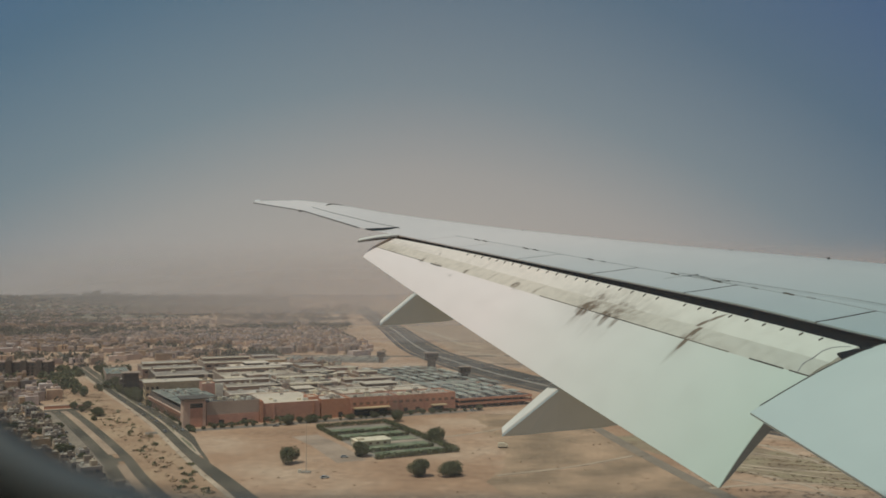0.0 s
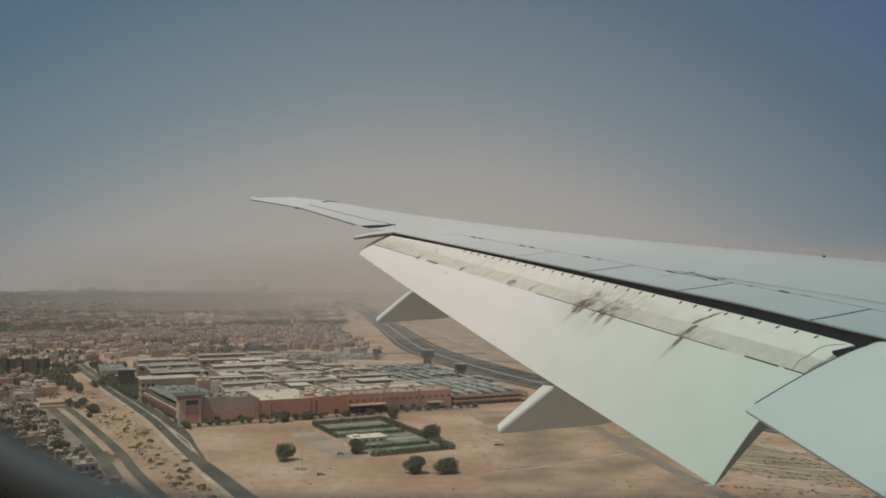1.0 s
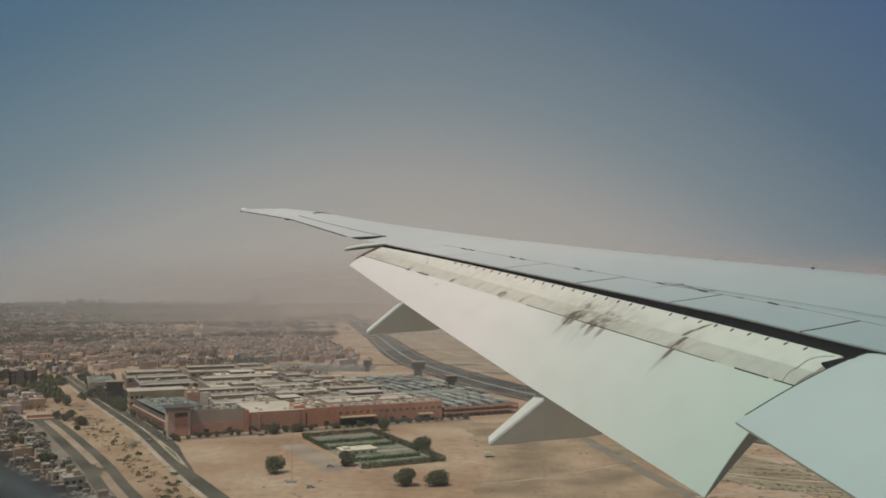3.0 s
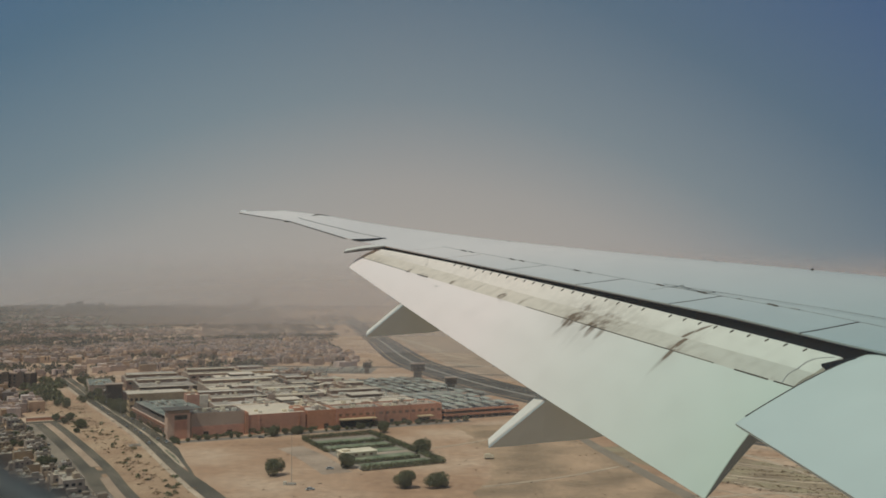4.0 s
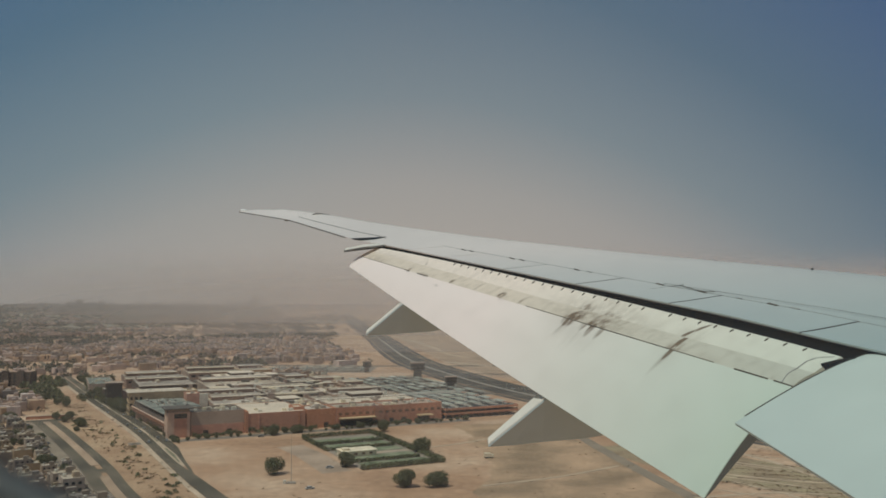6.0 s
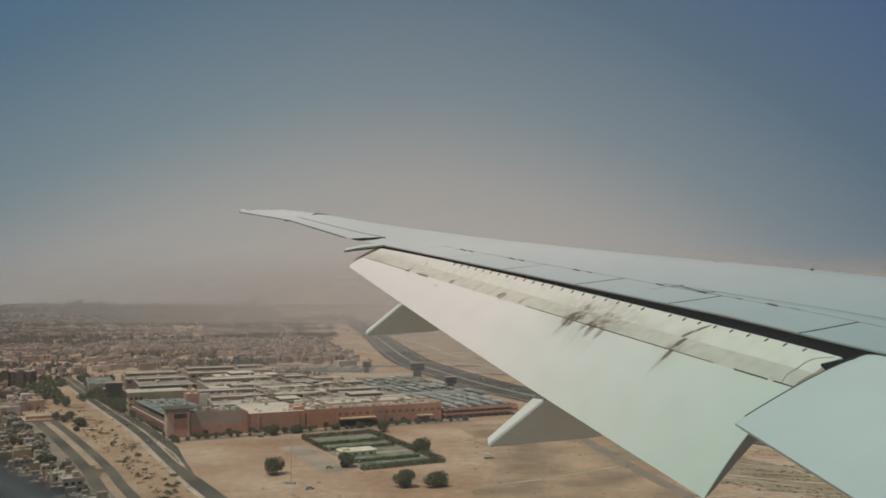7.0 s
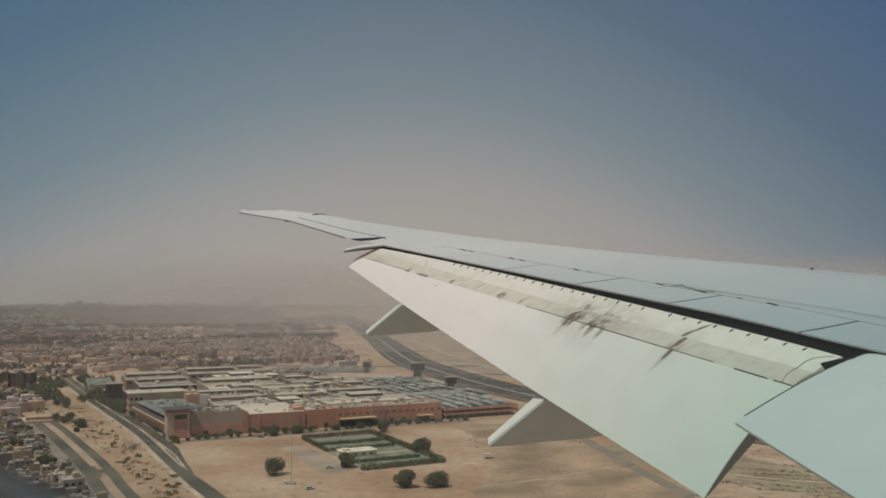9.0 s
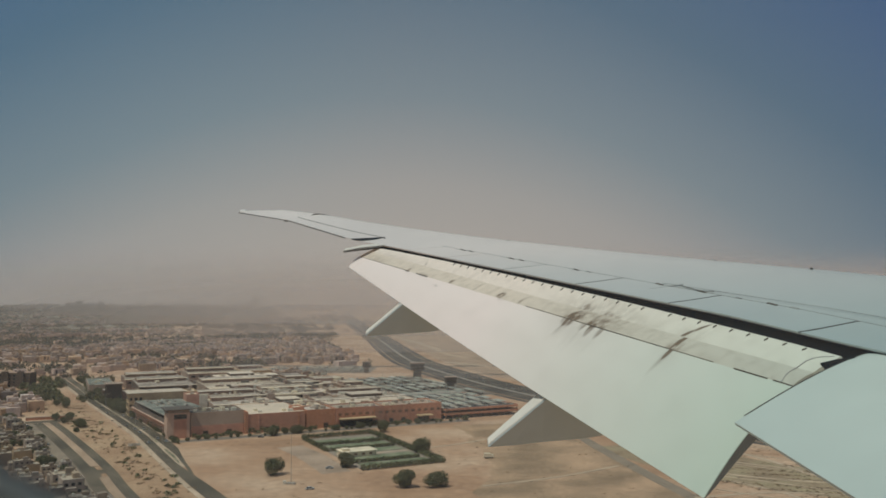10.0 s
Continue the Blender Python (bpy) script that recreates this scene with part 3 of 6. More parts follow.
# curved end joint across the vane and strip
rows = [[tuple(Vector(flap_point(t + d, k, f)) + Vector((-0.002, 0, 0.005))) for d in (0, 0.001)] for t, k, f in ((0.004, 0, 0.12), (0.010, 0, 0.25), (0.015, 0, 0.42), (0.0175, 0, 0.65), (0.0175, 0, 0.98), (0.016, 1, 0.5), (0.012, 1, 0.98))]
part("joint_seal", sheet(rows, DOWN, 0.006), SOFT_SEAL, plane)
# brackets along the vane's nose
bracket_mesh = None
for i in range(31):
    t = 0.035 + 0.663 * i / 30
    if i == 9:
        continue
    p, q = Vector(flap_point(t, 0, 0.02)), Vector(flap_point(t, 0, 0.4))
    if bracket_mesh is None:
        bm = bmesh.new()
        add_box(bm, -0.034, 0.034, -0.0075, 0.0075, -0.01, 0.012, top=0.6)
        bracket_mesh = mesh_of("bracket", bm, GRIME)
    ob = new("bracket", bracket_mesh)
    ob.parent = plane
    ob.matrix_basis = Matrix.Translation(p.lerp(q, 0.32)) @ (q - p).to_track_quat("X", "Z").to_matrix().to_4x4()

# inboard flap with a rounded front corner
INNER_TE = ((2.651, 7.5, -1.128), (3.0, 2.4, -1.71))
INNER_LE = ((4.12, 7.86, -0.455), (8.6, 2.2, -1.1))


def inner_point(t, f):
    a, b = mixv(INNER_LE[0], INNER_LE[1], t), mixv(INNER_TE[0], INNER_TE[1], t)
    x, y, z = mixv(a, b, f)
    belly = 0.035 * math.sin(math.pi * f ** 0.8)
    return (x, y, z + belly - 0.03 * (1 - f) ** 4 - 0.03 * max(0.0, 1 - t / 0.03) ** 2 * (1 - f) ** 2)


rows = [[inner_point((i / 24) ** 1.6, f / 14) for f in range(15)] for i in range(25)]
part("inboard_flap", sheet(rows, (0.3, 0, -0.95), 0.025), INBOARD_TINT, plane, "pale grey inboard flap panel", smooth=False)
rows = [[tuple(Vector(inner_point(0.0, f / 14)) + Vector((0, d, 0.004))) for d in (-0.004, 0.018)] for f in range(0, 14)]
part("edge_seal", sheet(rows, (0, 0, -1), 0.03), SEAL, plane)


# dark plate laid on for the shade in the hole at the vane's end
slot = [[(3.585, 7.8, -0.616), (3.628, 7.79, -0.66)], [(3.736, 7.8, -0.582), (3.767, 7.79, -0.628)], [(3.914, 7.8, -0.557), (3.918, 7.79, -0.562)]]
part("vane_end_slot", sheet(slot, (0, 0, -1), 0.02), GAP_SHADE, plane)


def flap_fairing(top_x, y, top_z_at, scale):
    """A canoe fairing that droops aft under the flap."""
    outline = [(-0.64, -0.52, -0.62), (-0.3, -0.235, -0.61), (0.05, 0.06, -0.585), (0.6, 0.28, -0.55), (1.4, 0.48, -0.42), (2.3, 0.62, -0.1), (3.0, 0.66, 0.4)]
    bm = bmesh.new()
    rings = []
    for k, (x, up, low) in enumerate(outline):
        w = (0.05, 0.10, 0.15, 0.18, 0.19, 0.18, 0.08)[k]
        # keel pushed outboard so the near side stays out of the sun
        keel = -w + 0.47 * (up - low)
        prof = [(-w, up - 0.09), (-w * 0.93, up - 0.055), (w * 0.9, up), (w, up - 0.02), (max(w, keel + 0.02), low + 0.06), (keel + 0.015, low), (keel, low + 0.004), (keel - 0.02, low + 0.045)]
        rings.append([bm.verts.new((top_x + x * scale, y + a * scale, top_z_at + b * scale)) for a, b in prof])
    for a, b in zip(rings, rings[1:]):
        for k in range(8):
            bm.faces.new((a[k], a[(k + 1) % 8], b[(k + 1) % 8], b[k]))
    bm.faces.new(rings[0])
    bm.faces.new(rings[-1][::-1])
    # shaded side and lit top put into two base colours, grey and white
    pod = part("flap_track_fairing", bm, FAIRING_SHADE, plane, "canoe fairing under the flap, its shaded side in grey")
    top = bmesh.new()
    rows = []
    for k, (x, up, low) in enumerate(outline):
        w = (0.05, 0.10, 0.15, 0.18, 0.19, 0.18, 0.08)[k]
        rows.append([(top_x + x * scale, y + a * scale, top_z_at + b * scale + 0.006) for a, b in ((-w * 0.97, up - 0.07), (-w * 0.9, up - 0.054), (w * 0.9, up))])
    part("fairing_top", sheet(rows, (0, 0, -1), 0.004), WING_WHITE, pod, "lit fairing top in white")
    return pod


flap_fairing(1.195, 10.2, -1.215, 1.0)
flap_fairing(-0.765, 14.1, -0.105, 0.87)


# fuselage tube round the eye, with the window's panel let into it
def fuselage():
    bm = bmesh.new()
    xs = [-14, -6, -0.6, 0.6, 6, 18]
    ang = [-180 + 8.5 * k for k in range(20)] + [-10, 10] + [18.5 + 8.5 * k for k in range(19)] + [180]
    grid = [[bm.verts.new((x, -2.79 + 3.1 * math.cos(radians(a)), -0.02 + 3.1 * math.sin(radians(a)))) for a in ang[:-1]] for x in xs]
    for i in range(len(xs) - 1):
        for j in range(len(ang) - 1):
            if i == 2 and ang[j] == -10:
                continue
            k = (j + 1) % (len(ang) - 1)
            bm.faces.new((grid[i][j], grid[i][k], grid[i + 1][k], grid[i + 1][j]))
    bm.faces.new(grid[0])
    bm.faces.new(grid[-1][::-1])
    return part("fuselage", bm, CABIN_PLASTIC, plane, "fuselage shell round the cabin", smooth=True)


def outer_skin():
    """The painted skin outside the cabin lining, open at the window."""
    bm = bmesh.new()
    xs = [-14, -6, -0.6, 0.6, 6, 18]
    ang = [-180 + 8.5 * k for k in range(20)] + [-10, 10] + [18.5 + 8.5 * k for k in range(19)]
    grid = [[bm.verts.new((x, -2.79 + 3.17 * math.cos(radians(a)), -0.02 + 3.17 * math.sin(radians(a)))) for a in ang] for x in xs]
    for i in range(len(xs) - 1):
        for j in range(len(ang)):
            if i == 2 and ang[j] == -10:
                continue
            k = (j + 1) % len(ang)
            bm.faces.new((grid[i][j], grid[i][k], grid[i + 1][k], grid[i + 1][j]))
    return part("fuselage_skin", bm, WING_WHITE, plane, "white painted fuselage skin", smooth=True)


def rounded(cx, cz, hw, hh, r, y, n=12):
    pts = []
    for sx, sz, a0 in ((1, 1, 0), (-1, 1, 90), (-1, -1, 180), (1, -1, 270)):
        for k in range(n + 1):
            a = radians(a0 + 90 * k / n)
            pts.append((cx + sx * (hw - r) + r * math.cos(a), y, cz + sz * (hh - r) + r * math.sin(a)))
    return pts


def window_panel():
    bm = bmesh.new()
    loops = [[bm.verts.new(p) for p in rounded(0.049, 0.099, w + 0.07, h, r, y)] for w, h, r, y in
             ((0.62, 0.60, 0.02, 0.36), (0.245, 0.195, 0.162, 0.36), (0.245, 0.195, 0.162, 0.345))]
    loops2 = [[bm.verts.new(p) for p in rounded(0.049, 0.099, w + 0.07, h, r, y)] for w, h, r, y in ((0.2438, 0.1938, 0.1608, 0.3295), (0.62, 0.60, 0.02, 0.325))]
    chain = [loops[2], loops[1], loops[0], loops2[1], loops2[0]]
    for a, b in zip(chain, chain[1:]):
        n = len(a)
        for k in range(n):
            bm.faces.new((a[k], a[(k + 1) % n], b[(k + 1) % n], b[k]))
    panel = part("window_panel", bm, CABIN_PLASTIC, plane, "dark cabin wall panel with a rounded window")
    bm = bmesh.new()
    ring = [[bm.verts.new(p) for p in rounded(0.049, 0.099, w + 0.07, h, r, y)] for w, h, r, y in ((0.243, 0.193, 0.160, 0.347), (0.2431, 0.1931, 0.1601, 0.342), (0.2433, 0.1933, 0.1603, 0.336), (0.2440, 0.1940, 0.1610, 0.328), (0.2475, 0.1975, 0.1645, 0.322), (0.2530, 0.2030, 0.1700, 0.317), (0.2600, 0.2100, 0.1770, 0.314))]
    for a, b in zip(ring, ring[1:]):
        n = len(a)
        for k in range(n):
            bm.faces.new((a[k], a[(k + 1) % n], b[(k + 1) % n], b[k]))
    part("window_lip", bm, LIP_PLASTIC, panel, "pale grey window lip", smooth=True)
    bm = bmesh.new()
    bm.faces.new([bm.verts.new(p) for p in rounded(0.049, 0.099, 0.3128, 0.1928, 0.1598, 0.3325)])
    pane = part("window_pane", bm, PANE, panel, "clear acrylic pane with an added haze veil")
    pane.visible_shadow = False


fuselage()
outer_skin()
window_panel()


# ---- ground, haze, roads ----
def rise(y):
    """Lifts the far ground so that its edge meets the horizon in the camera's view."""
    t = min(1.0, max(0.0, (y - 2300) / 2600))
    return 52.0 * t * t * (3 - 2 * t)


def ground_sheet():
    bm = bmesh.new()
    n = 96
    def coord(k, lo, hi):
        return lo + (hi - lo) * k / n
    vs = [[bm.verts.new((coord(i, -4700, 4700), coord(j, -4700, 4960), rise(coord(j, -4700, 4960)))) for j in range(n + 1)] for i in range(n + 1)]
    for i in range(n):
        for j in range(n):
            bm.faces.new((vs[i][j], vs[i + 1][j], vs[i + 1][j + 1], vs[i][j + 1]))
    ob = part("ground", bm, SAND)
    return tagged(ob, "wide flat pinkish-brown desert sand with faint tracks", "ground", kind="structure")


ground_sheet()


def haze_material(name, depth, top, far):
    """Translucent sheet that stands in for distance haze: lit by sun and sky, clear higher up."""
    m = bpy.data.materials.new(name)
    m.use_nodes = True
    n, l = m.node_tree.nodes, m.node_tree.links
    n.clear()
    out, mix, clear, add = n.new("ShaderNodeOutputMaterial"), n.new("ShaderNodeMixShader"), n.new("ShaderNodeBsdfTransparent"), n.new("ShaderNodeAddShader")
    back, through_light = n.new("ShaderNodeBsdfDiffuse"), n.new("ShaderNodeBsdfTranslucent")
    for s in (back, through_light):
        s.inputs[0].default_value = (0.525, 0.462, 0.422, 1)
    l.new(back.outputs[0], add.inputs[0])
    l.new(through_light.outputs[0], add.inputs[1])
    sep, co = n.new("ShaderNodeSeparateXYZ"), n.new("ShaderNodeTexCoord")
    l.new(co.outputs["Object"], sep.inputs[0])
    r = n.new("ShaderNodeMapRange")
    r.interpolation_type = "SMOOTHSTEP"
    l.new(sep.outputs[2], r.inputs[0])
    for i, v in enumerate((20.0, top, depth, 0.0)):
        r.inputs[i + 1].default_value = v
    thin = n.new("ShaderNodeMapRange")      # less veil westward, to fit the darker left of the camera's view
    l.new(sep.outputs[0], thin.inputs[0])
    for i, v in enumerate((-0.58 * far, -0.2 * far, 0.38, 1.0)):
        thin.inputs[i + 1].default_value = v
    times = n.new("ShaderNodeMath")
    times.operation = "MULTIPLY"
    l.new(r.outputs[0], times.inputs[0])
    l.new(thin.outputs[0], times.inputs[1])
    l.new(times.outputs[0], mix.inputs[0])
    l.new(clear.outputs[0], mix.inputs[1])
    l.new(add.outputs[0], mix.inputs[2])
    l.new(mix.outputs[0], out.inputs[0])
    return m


# upright sheets added one behind the other to imitate haze over the distance
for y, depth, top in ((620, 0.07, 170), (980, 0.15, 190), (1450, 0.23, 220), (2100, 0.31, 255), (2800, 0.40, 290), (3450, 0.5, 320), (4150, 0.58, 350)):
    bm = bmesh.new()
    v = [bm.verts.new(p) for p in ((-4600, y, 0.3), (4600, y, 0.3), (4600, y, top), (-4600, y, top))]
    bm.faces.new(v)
    tagged(part("haze_sheet", bm, haze_material("haze_veil", depth, top, y)), "pinkish translucent sheet standing in for haze", "haze", kind="structure")


def far_dark_stretch(x0, x1, y0, y1, seed):
    """A wide uneven dull stretch added to darken the far west; x in shares of the distance."""
    rr = random.Random(seed)
    rows = []
    for k in range(25):
        y = y0 + (y1 - y0) * k / 24
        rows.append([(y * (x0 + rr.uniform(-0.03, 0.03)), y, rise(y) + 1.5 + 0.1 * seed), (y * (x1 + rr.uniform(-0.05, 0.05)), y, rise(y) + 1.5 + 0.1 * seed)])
    return tagged(part("far_scrubland", sheet(rows, (0, 0, -1), 0.4), FAR_DARK), "dull grey-green ground added to darken the far plain", "scrubland", kind="structure")


for n_f, (x0, x1, y0, y1) in enumerate(((-0.75, -0.33, 2500, 4900), (-0.75, -0.2, 3300, 3900), (-0.7, -0.14, 4200, 4800), (-0.45, -0.1, 2850, 3050))):
    far_dark_stretch(x0, x1, y0, y1, n_f)


def smooth_path(pts, step=6):
    out = []
    ext = [pts[0]] + list(pts) + [pts[-1]]
    for a, b, c, d in zip(ext, ext[1:], ext[2:], ext[3:]):
        for k in range(step):
            t = k / step
            out.append(tuple(0.5 * (2 * b[i] + (c[i] - a[i]) * t + (2 * a[i] - 5 * b[i] + 4 * c[i] - d[i]) * t * t + (3 * b[i] - a[i] - 3 * c[i] + d[i]) * t ** 3) for i in range(2)))
    out.append(tuple(pts[-1]))
    return out


def shifted(path, off):
    """The path moved off metres to its right."""
    out = []
    for i, p in enumerate(path):
        a, b = Vector(path[max(0, i - 1)]), Vector(path[min(len(path) - 1, i + 1)])
        d = (b - a).normalized()
        out.append((p[0] + d.y * off, p[1] - d.x * off))
    return out


def ribbon(name, path, width, z, mat, label, category, kind="structure", deep=0.3):
    a, b = shifted(path, -width / 2), shifted(path, width / 2)
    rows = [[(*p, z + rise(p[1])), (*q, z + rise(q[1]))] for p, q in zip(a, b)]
    return tagged(part(name, sheet(rows, (0, 0, -1), deep), mat), label, category, kind=kind)


MALL_ROAD = smooth_path([(-66, 330), (-103, 395), (-153, 478), (-224, 600), (-335, 780), (-461, 991), (-640, 1290), (-830, 1600)], 10)
def between(path, i0, i1, left, right, z, deep=0.3):
    """A strip from one offset to another; both are tables of (index, metres to the right of the path)."""
    def at(table, i):
        for (a, p), (b, q) in zip(table, table[1:]):
            if i <= b:
                return p + (q - p) * max(0.0, (i - a) / (b - a))
        return table[-1][1]
    rows = [[(*shifted(path, at(t, i))[i], z) for t in (left, right)] for i in range(i0, i1)]
    return sheet(rows, (0, 0, -1), deep)


ROAD_L, ROAD_R = [(0, -8.6), (14, -8.4), (24, -5.2), (28, -3.8), (36, -3.2)], [(0, 0.6), (16, 0.3), (20, -0.6), (24, 0.6), (28, 2.4), (36, 3.0)]
LANE_L, LANE_R = [(17, -1.0), (19, 1.2), (20, 2.0), (22, 4.2), (24, 4.3), (27, 4.2)], [(17, 0.6), (19, 3.4), (20, 4.4), (22, 7.4), (24, 10.6), (26, 11.2)]
tagged(part("road", between(MALL_ROAD, 0, 70, ROAD_L, ROAD_R, 0.06), DUSTY_ASPHALT), "dusty asphalt road beside a sandy verge", "road", kind="structure")
tagged(part("service_road", between(MALL_ROAD, 17, 52, LANE_L, LANE_R, 0.07), DUSTY_ASPHALT), "dusty service lane along a shopping mall", "road", kind="structure")
tagged(part("kerb", between(MALL_ROAD, 19, 46, ROAD_R, LANE_L, 0.2), TRACK_SAND), "pale raised island between two road lanes", "kerb", kind="structure")
tagged(part("planter_strip", between(MALL_ROAD, 20, 25, [(20, 0.2), (22, 1.3), (24, 1.7)], [(20, 0.9), (22, 3.1), (24, 3.3)], 0.3), PLANTED), "green planted island between road lanes", "planter", kind="structure")
ribbon("pavement", shifted(MALL_ROAD[26:48], 12.2), 1.7, 0.2, TRACK_SAND, "pale paved walk along the shopping mall", "pavement", deep=0.4)
WEST_ROAD = smooth_path([(-112, 330), (-160, 405), (-192, 460), (-230, 520), (-284, 602), (-330, 668), (-400, 762), (-560, 980)])
WEST_STUB = [p for p in WEST_ROAD if p[1] < 640]
ribbon("road", shifted(WEST_STUB, 5.6), 5.8, 0.06, DUSTY_ASPHALT, "dusty asphalt carriageway beside villas", "road")
ribbon("road", shifted(WEST_STUB, -4.4), 8.4, 0.06, DUSTY_ASPHALT, "dusty asphalt carriageway beside villas", "road")
for stretch in (WEST_STUB[:11], WEST_STUB[13:]):
    ribbon("median", shifted(stretch, 0.3), 4.7, 0.2, GREY_SAND, "dull sandy raised median with weeds", "median", deep=0.4)
ribbon("road", shifted([WEST_STUB[11], WEST_STUB[12]], 1.25), 3.0, 0.05, DUSTY_ASPHALT, "short asphalt crossover in a median", "road")
ribbon("road", [(-325, 632), (-296, 646)], 12.0, 0.05, DUSTY_ASPHALT, "short asphalt link at a road end", "road")
end_wall = thing("brick_wall", "low terracotta wall at the end of a road", "wall", pose(-326, 644, 0, 0, 0, 25))
box_part("wall", end_wall, ORANGE, 0, 32, 0, 0.5, 0, 2.2)
box_part("coping", end_wall, KERB, -0.15, 32.15, -0.15, 0.65, 2.2, 2.4)
ribbon("verge", shifted(MALL_ROAD[2:40], -27), 36, 0.004, BEIGE_SAND, "beige sandy verge with dry shrubs between roads", "ground", deep=0.2)
ribbon("verge", shifted(WEST_STUB, -15.0), 13, 0.008, DIRT_ROAD, "dull trodden verge beside villas", "ground", deep=0.2)
tagged(part("footpath", between(MALL_ROAD, 4, 52, [(i, v - 3.2) for i, v in ROAD_L], [(i, v - 0.3) for i, v in ROAD_L], 0.12), TRACK_SAND), "pale dusty footpath beside a road", "path", kind="structure")
for k in range(5):
    tagged(part("planter_strip", between(MALL_ROAD, 26 + k * 4, 29 + k * 4, [(24, 2.0), (28, 3.0), (36, 3.3)], [(24, 3.6), (28, 3.7), (36, 4.0)], 0.3), PLANTED), "green planted island between road lanes", "planter", kind="structure")
HIGHWAY = smooth_path([(520, 330), (420, 380), (340, 420), (303, 460), (248, 531), (179, 640), (128, 723), (66, 856), (14, 1011), (-46, 1236), (-98, 1560), (-150, 1919), (-260, 2600), (-420, 3500)], 8)
for off in (-12.5, 12.5):
    ribbon("highway", shifted(HIGHWAY, off), 21.0, 0.08, ASPHALT, "wide dark asphalt highway carriageway", "highway")
for off in (-28.6, 28.6):
    ribbon("service_road", shifted(HIGHWAY, off), 8.0, 0.06, ASPHALT, "narrow asphalt service road beside a highway", "road")
ribbon("median", HIGHWAY, 3.2, 0.25, KERB, "narrow pale highway median", "median", deep=0.4)
ribbon("scrubland", shifted(HIGHWAY[44:100], 150), 210, 0.01, GREY_SAND, "dull brown scrubland beyond a highway", "ground", deep=0.1)
RAMP = smooth_path([(30, 1010), (75, 900), (125, 815), (185, 770), (262, 790), (300, 850), (285, 930), (220, 985), (120, 1020), (20, 1040)])
ribbon("slip_road", RAMP, 9.0, 0.07, ASPHALT, "curving asphalt slip road in sand", "slip road")
ribbon("cross_road", smooth_path([(-260, 1165), (-60, 1150), (120, 1165), (420, 1200), (900, 1300)]), 16.0, 0.05, ASPHALT, "asphalt cross road over the plain", "road")
TRACK = smooth_path([(62, 705), (84, 650), (93, 575), (104, 490), (117, 408), (134, 330), (150, 250)])
ribbon("service_road", TRACK, 8.0, 0.05, DIRT_ROAD, "dark service road across the sand", "road")

for k, (pts, wide) in enumerate((([(150, 560), (185, 500), (200, 440), (215, 380), (225, 330)], 3.5), ([(128, 470), (165, 440), (210, 425), (260, 430)], 3.0), ([(120, 395), (160, 405), (205, 398), (250, 380)], 2.5),
                  ([(140, 520), (180, 470), (232, 452), (270, 460)], 2.2), ([(150, 430), (168, 400), (176, 360)], 2.5), ([(-60, 500), (10, 540), (60, 600), (70, 660)], 2.5), ([(20, 420), (60, 440), (100, 470)], 2.0), ([(140, 545), (200, 490), (262, 440)], 1.8), ([(135, 500), (190, 455), (250, 405)], 1.6), ([(130, 455), (185, 415), (235, 365)], 2.0), ([(160, 560), (230, 500), (290, 450)], 2.4), ([(122, 425), (150, 400), (195, 360)], 1.6))):
    ribbon("sand_track", smooth_path(pts), wide, 0.10 + 0.006 * k, TRACK_SAND, "pale beaten track in the sand", "track", deep=0.1)

for k, (pts, wide) in enumerate((([(-115, 2010), (-60, 1800), (-22, 1580), (10, 1390), (42, 1310)], 9), ([(-90, 1900), (-30, 1640), (20, 1450), (60, 1340)], 5), ([(4, 1225), (40, 1180), (66, 1150)], 12), ([(60, 1330), (180, 1330), (320, 1350)], 10), ([(40, 1420), (160, 1480), (300, 1500)], 6))):
    ribbon("sand_track", smooth_path(pts), wide, 0.14 + 0.01 * k, TRACK_SAND, "pale spoil strip in the sand beside a highway", "track", deep=0.1)
rr = random.Random(41)
rows = []
for k in range(31):                        # worn brownish ground with ragged edges beside the service road
    y = 372 + k * 8.4
    left, right = 26 - (y - 372) * 0.05 + 14 * noise.noise((y / 30, 1.7, 0)) + rr.uniform(-2, 2), 126 - (y - 372) * 0.20
    rows.append([(left + (right - left) * c / 6, y, 0.012) for c in range(7)])
tagged(part("worn_ground", sheet(rows, (0, 0, -1), 0.1), WORN_BROWN), "worn dull brown ground beside a service road", "ground", kind="structure")
ribbon("scrubland", smooth_path([(128, 540), (150, 480), (200, 425), (300, 385), (420, 360)]), 66, 0.006, SCRUB_SAND, "dull greyish scrubland between tracks", "ground", deep=0.1)
ribbon("apron", smooth_path([(-98.5, 531.3), (-78.9, 497.5), (-58.1, 452.8)]), 17, 0.03, APRON, "worn grey apron beside a garden", "ground", deep=0.1)
ribbon("forecourt", smooth_path([(-205, 538), (-150, 563), (-60, 607), (20, 645)]), 10.0, 0.05, CAR_PARK, "worn grey access road along a mall", "road")

# ---- shopping mall, in its own axes: a along the front, b into the depth ----
MALL = pose(-187, 559, 0, 0, 0, 25.7)
mall = thing("shopping_mall", "low terracotta shopping mall with cream and grey flat roofs", "mall", MALL)


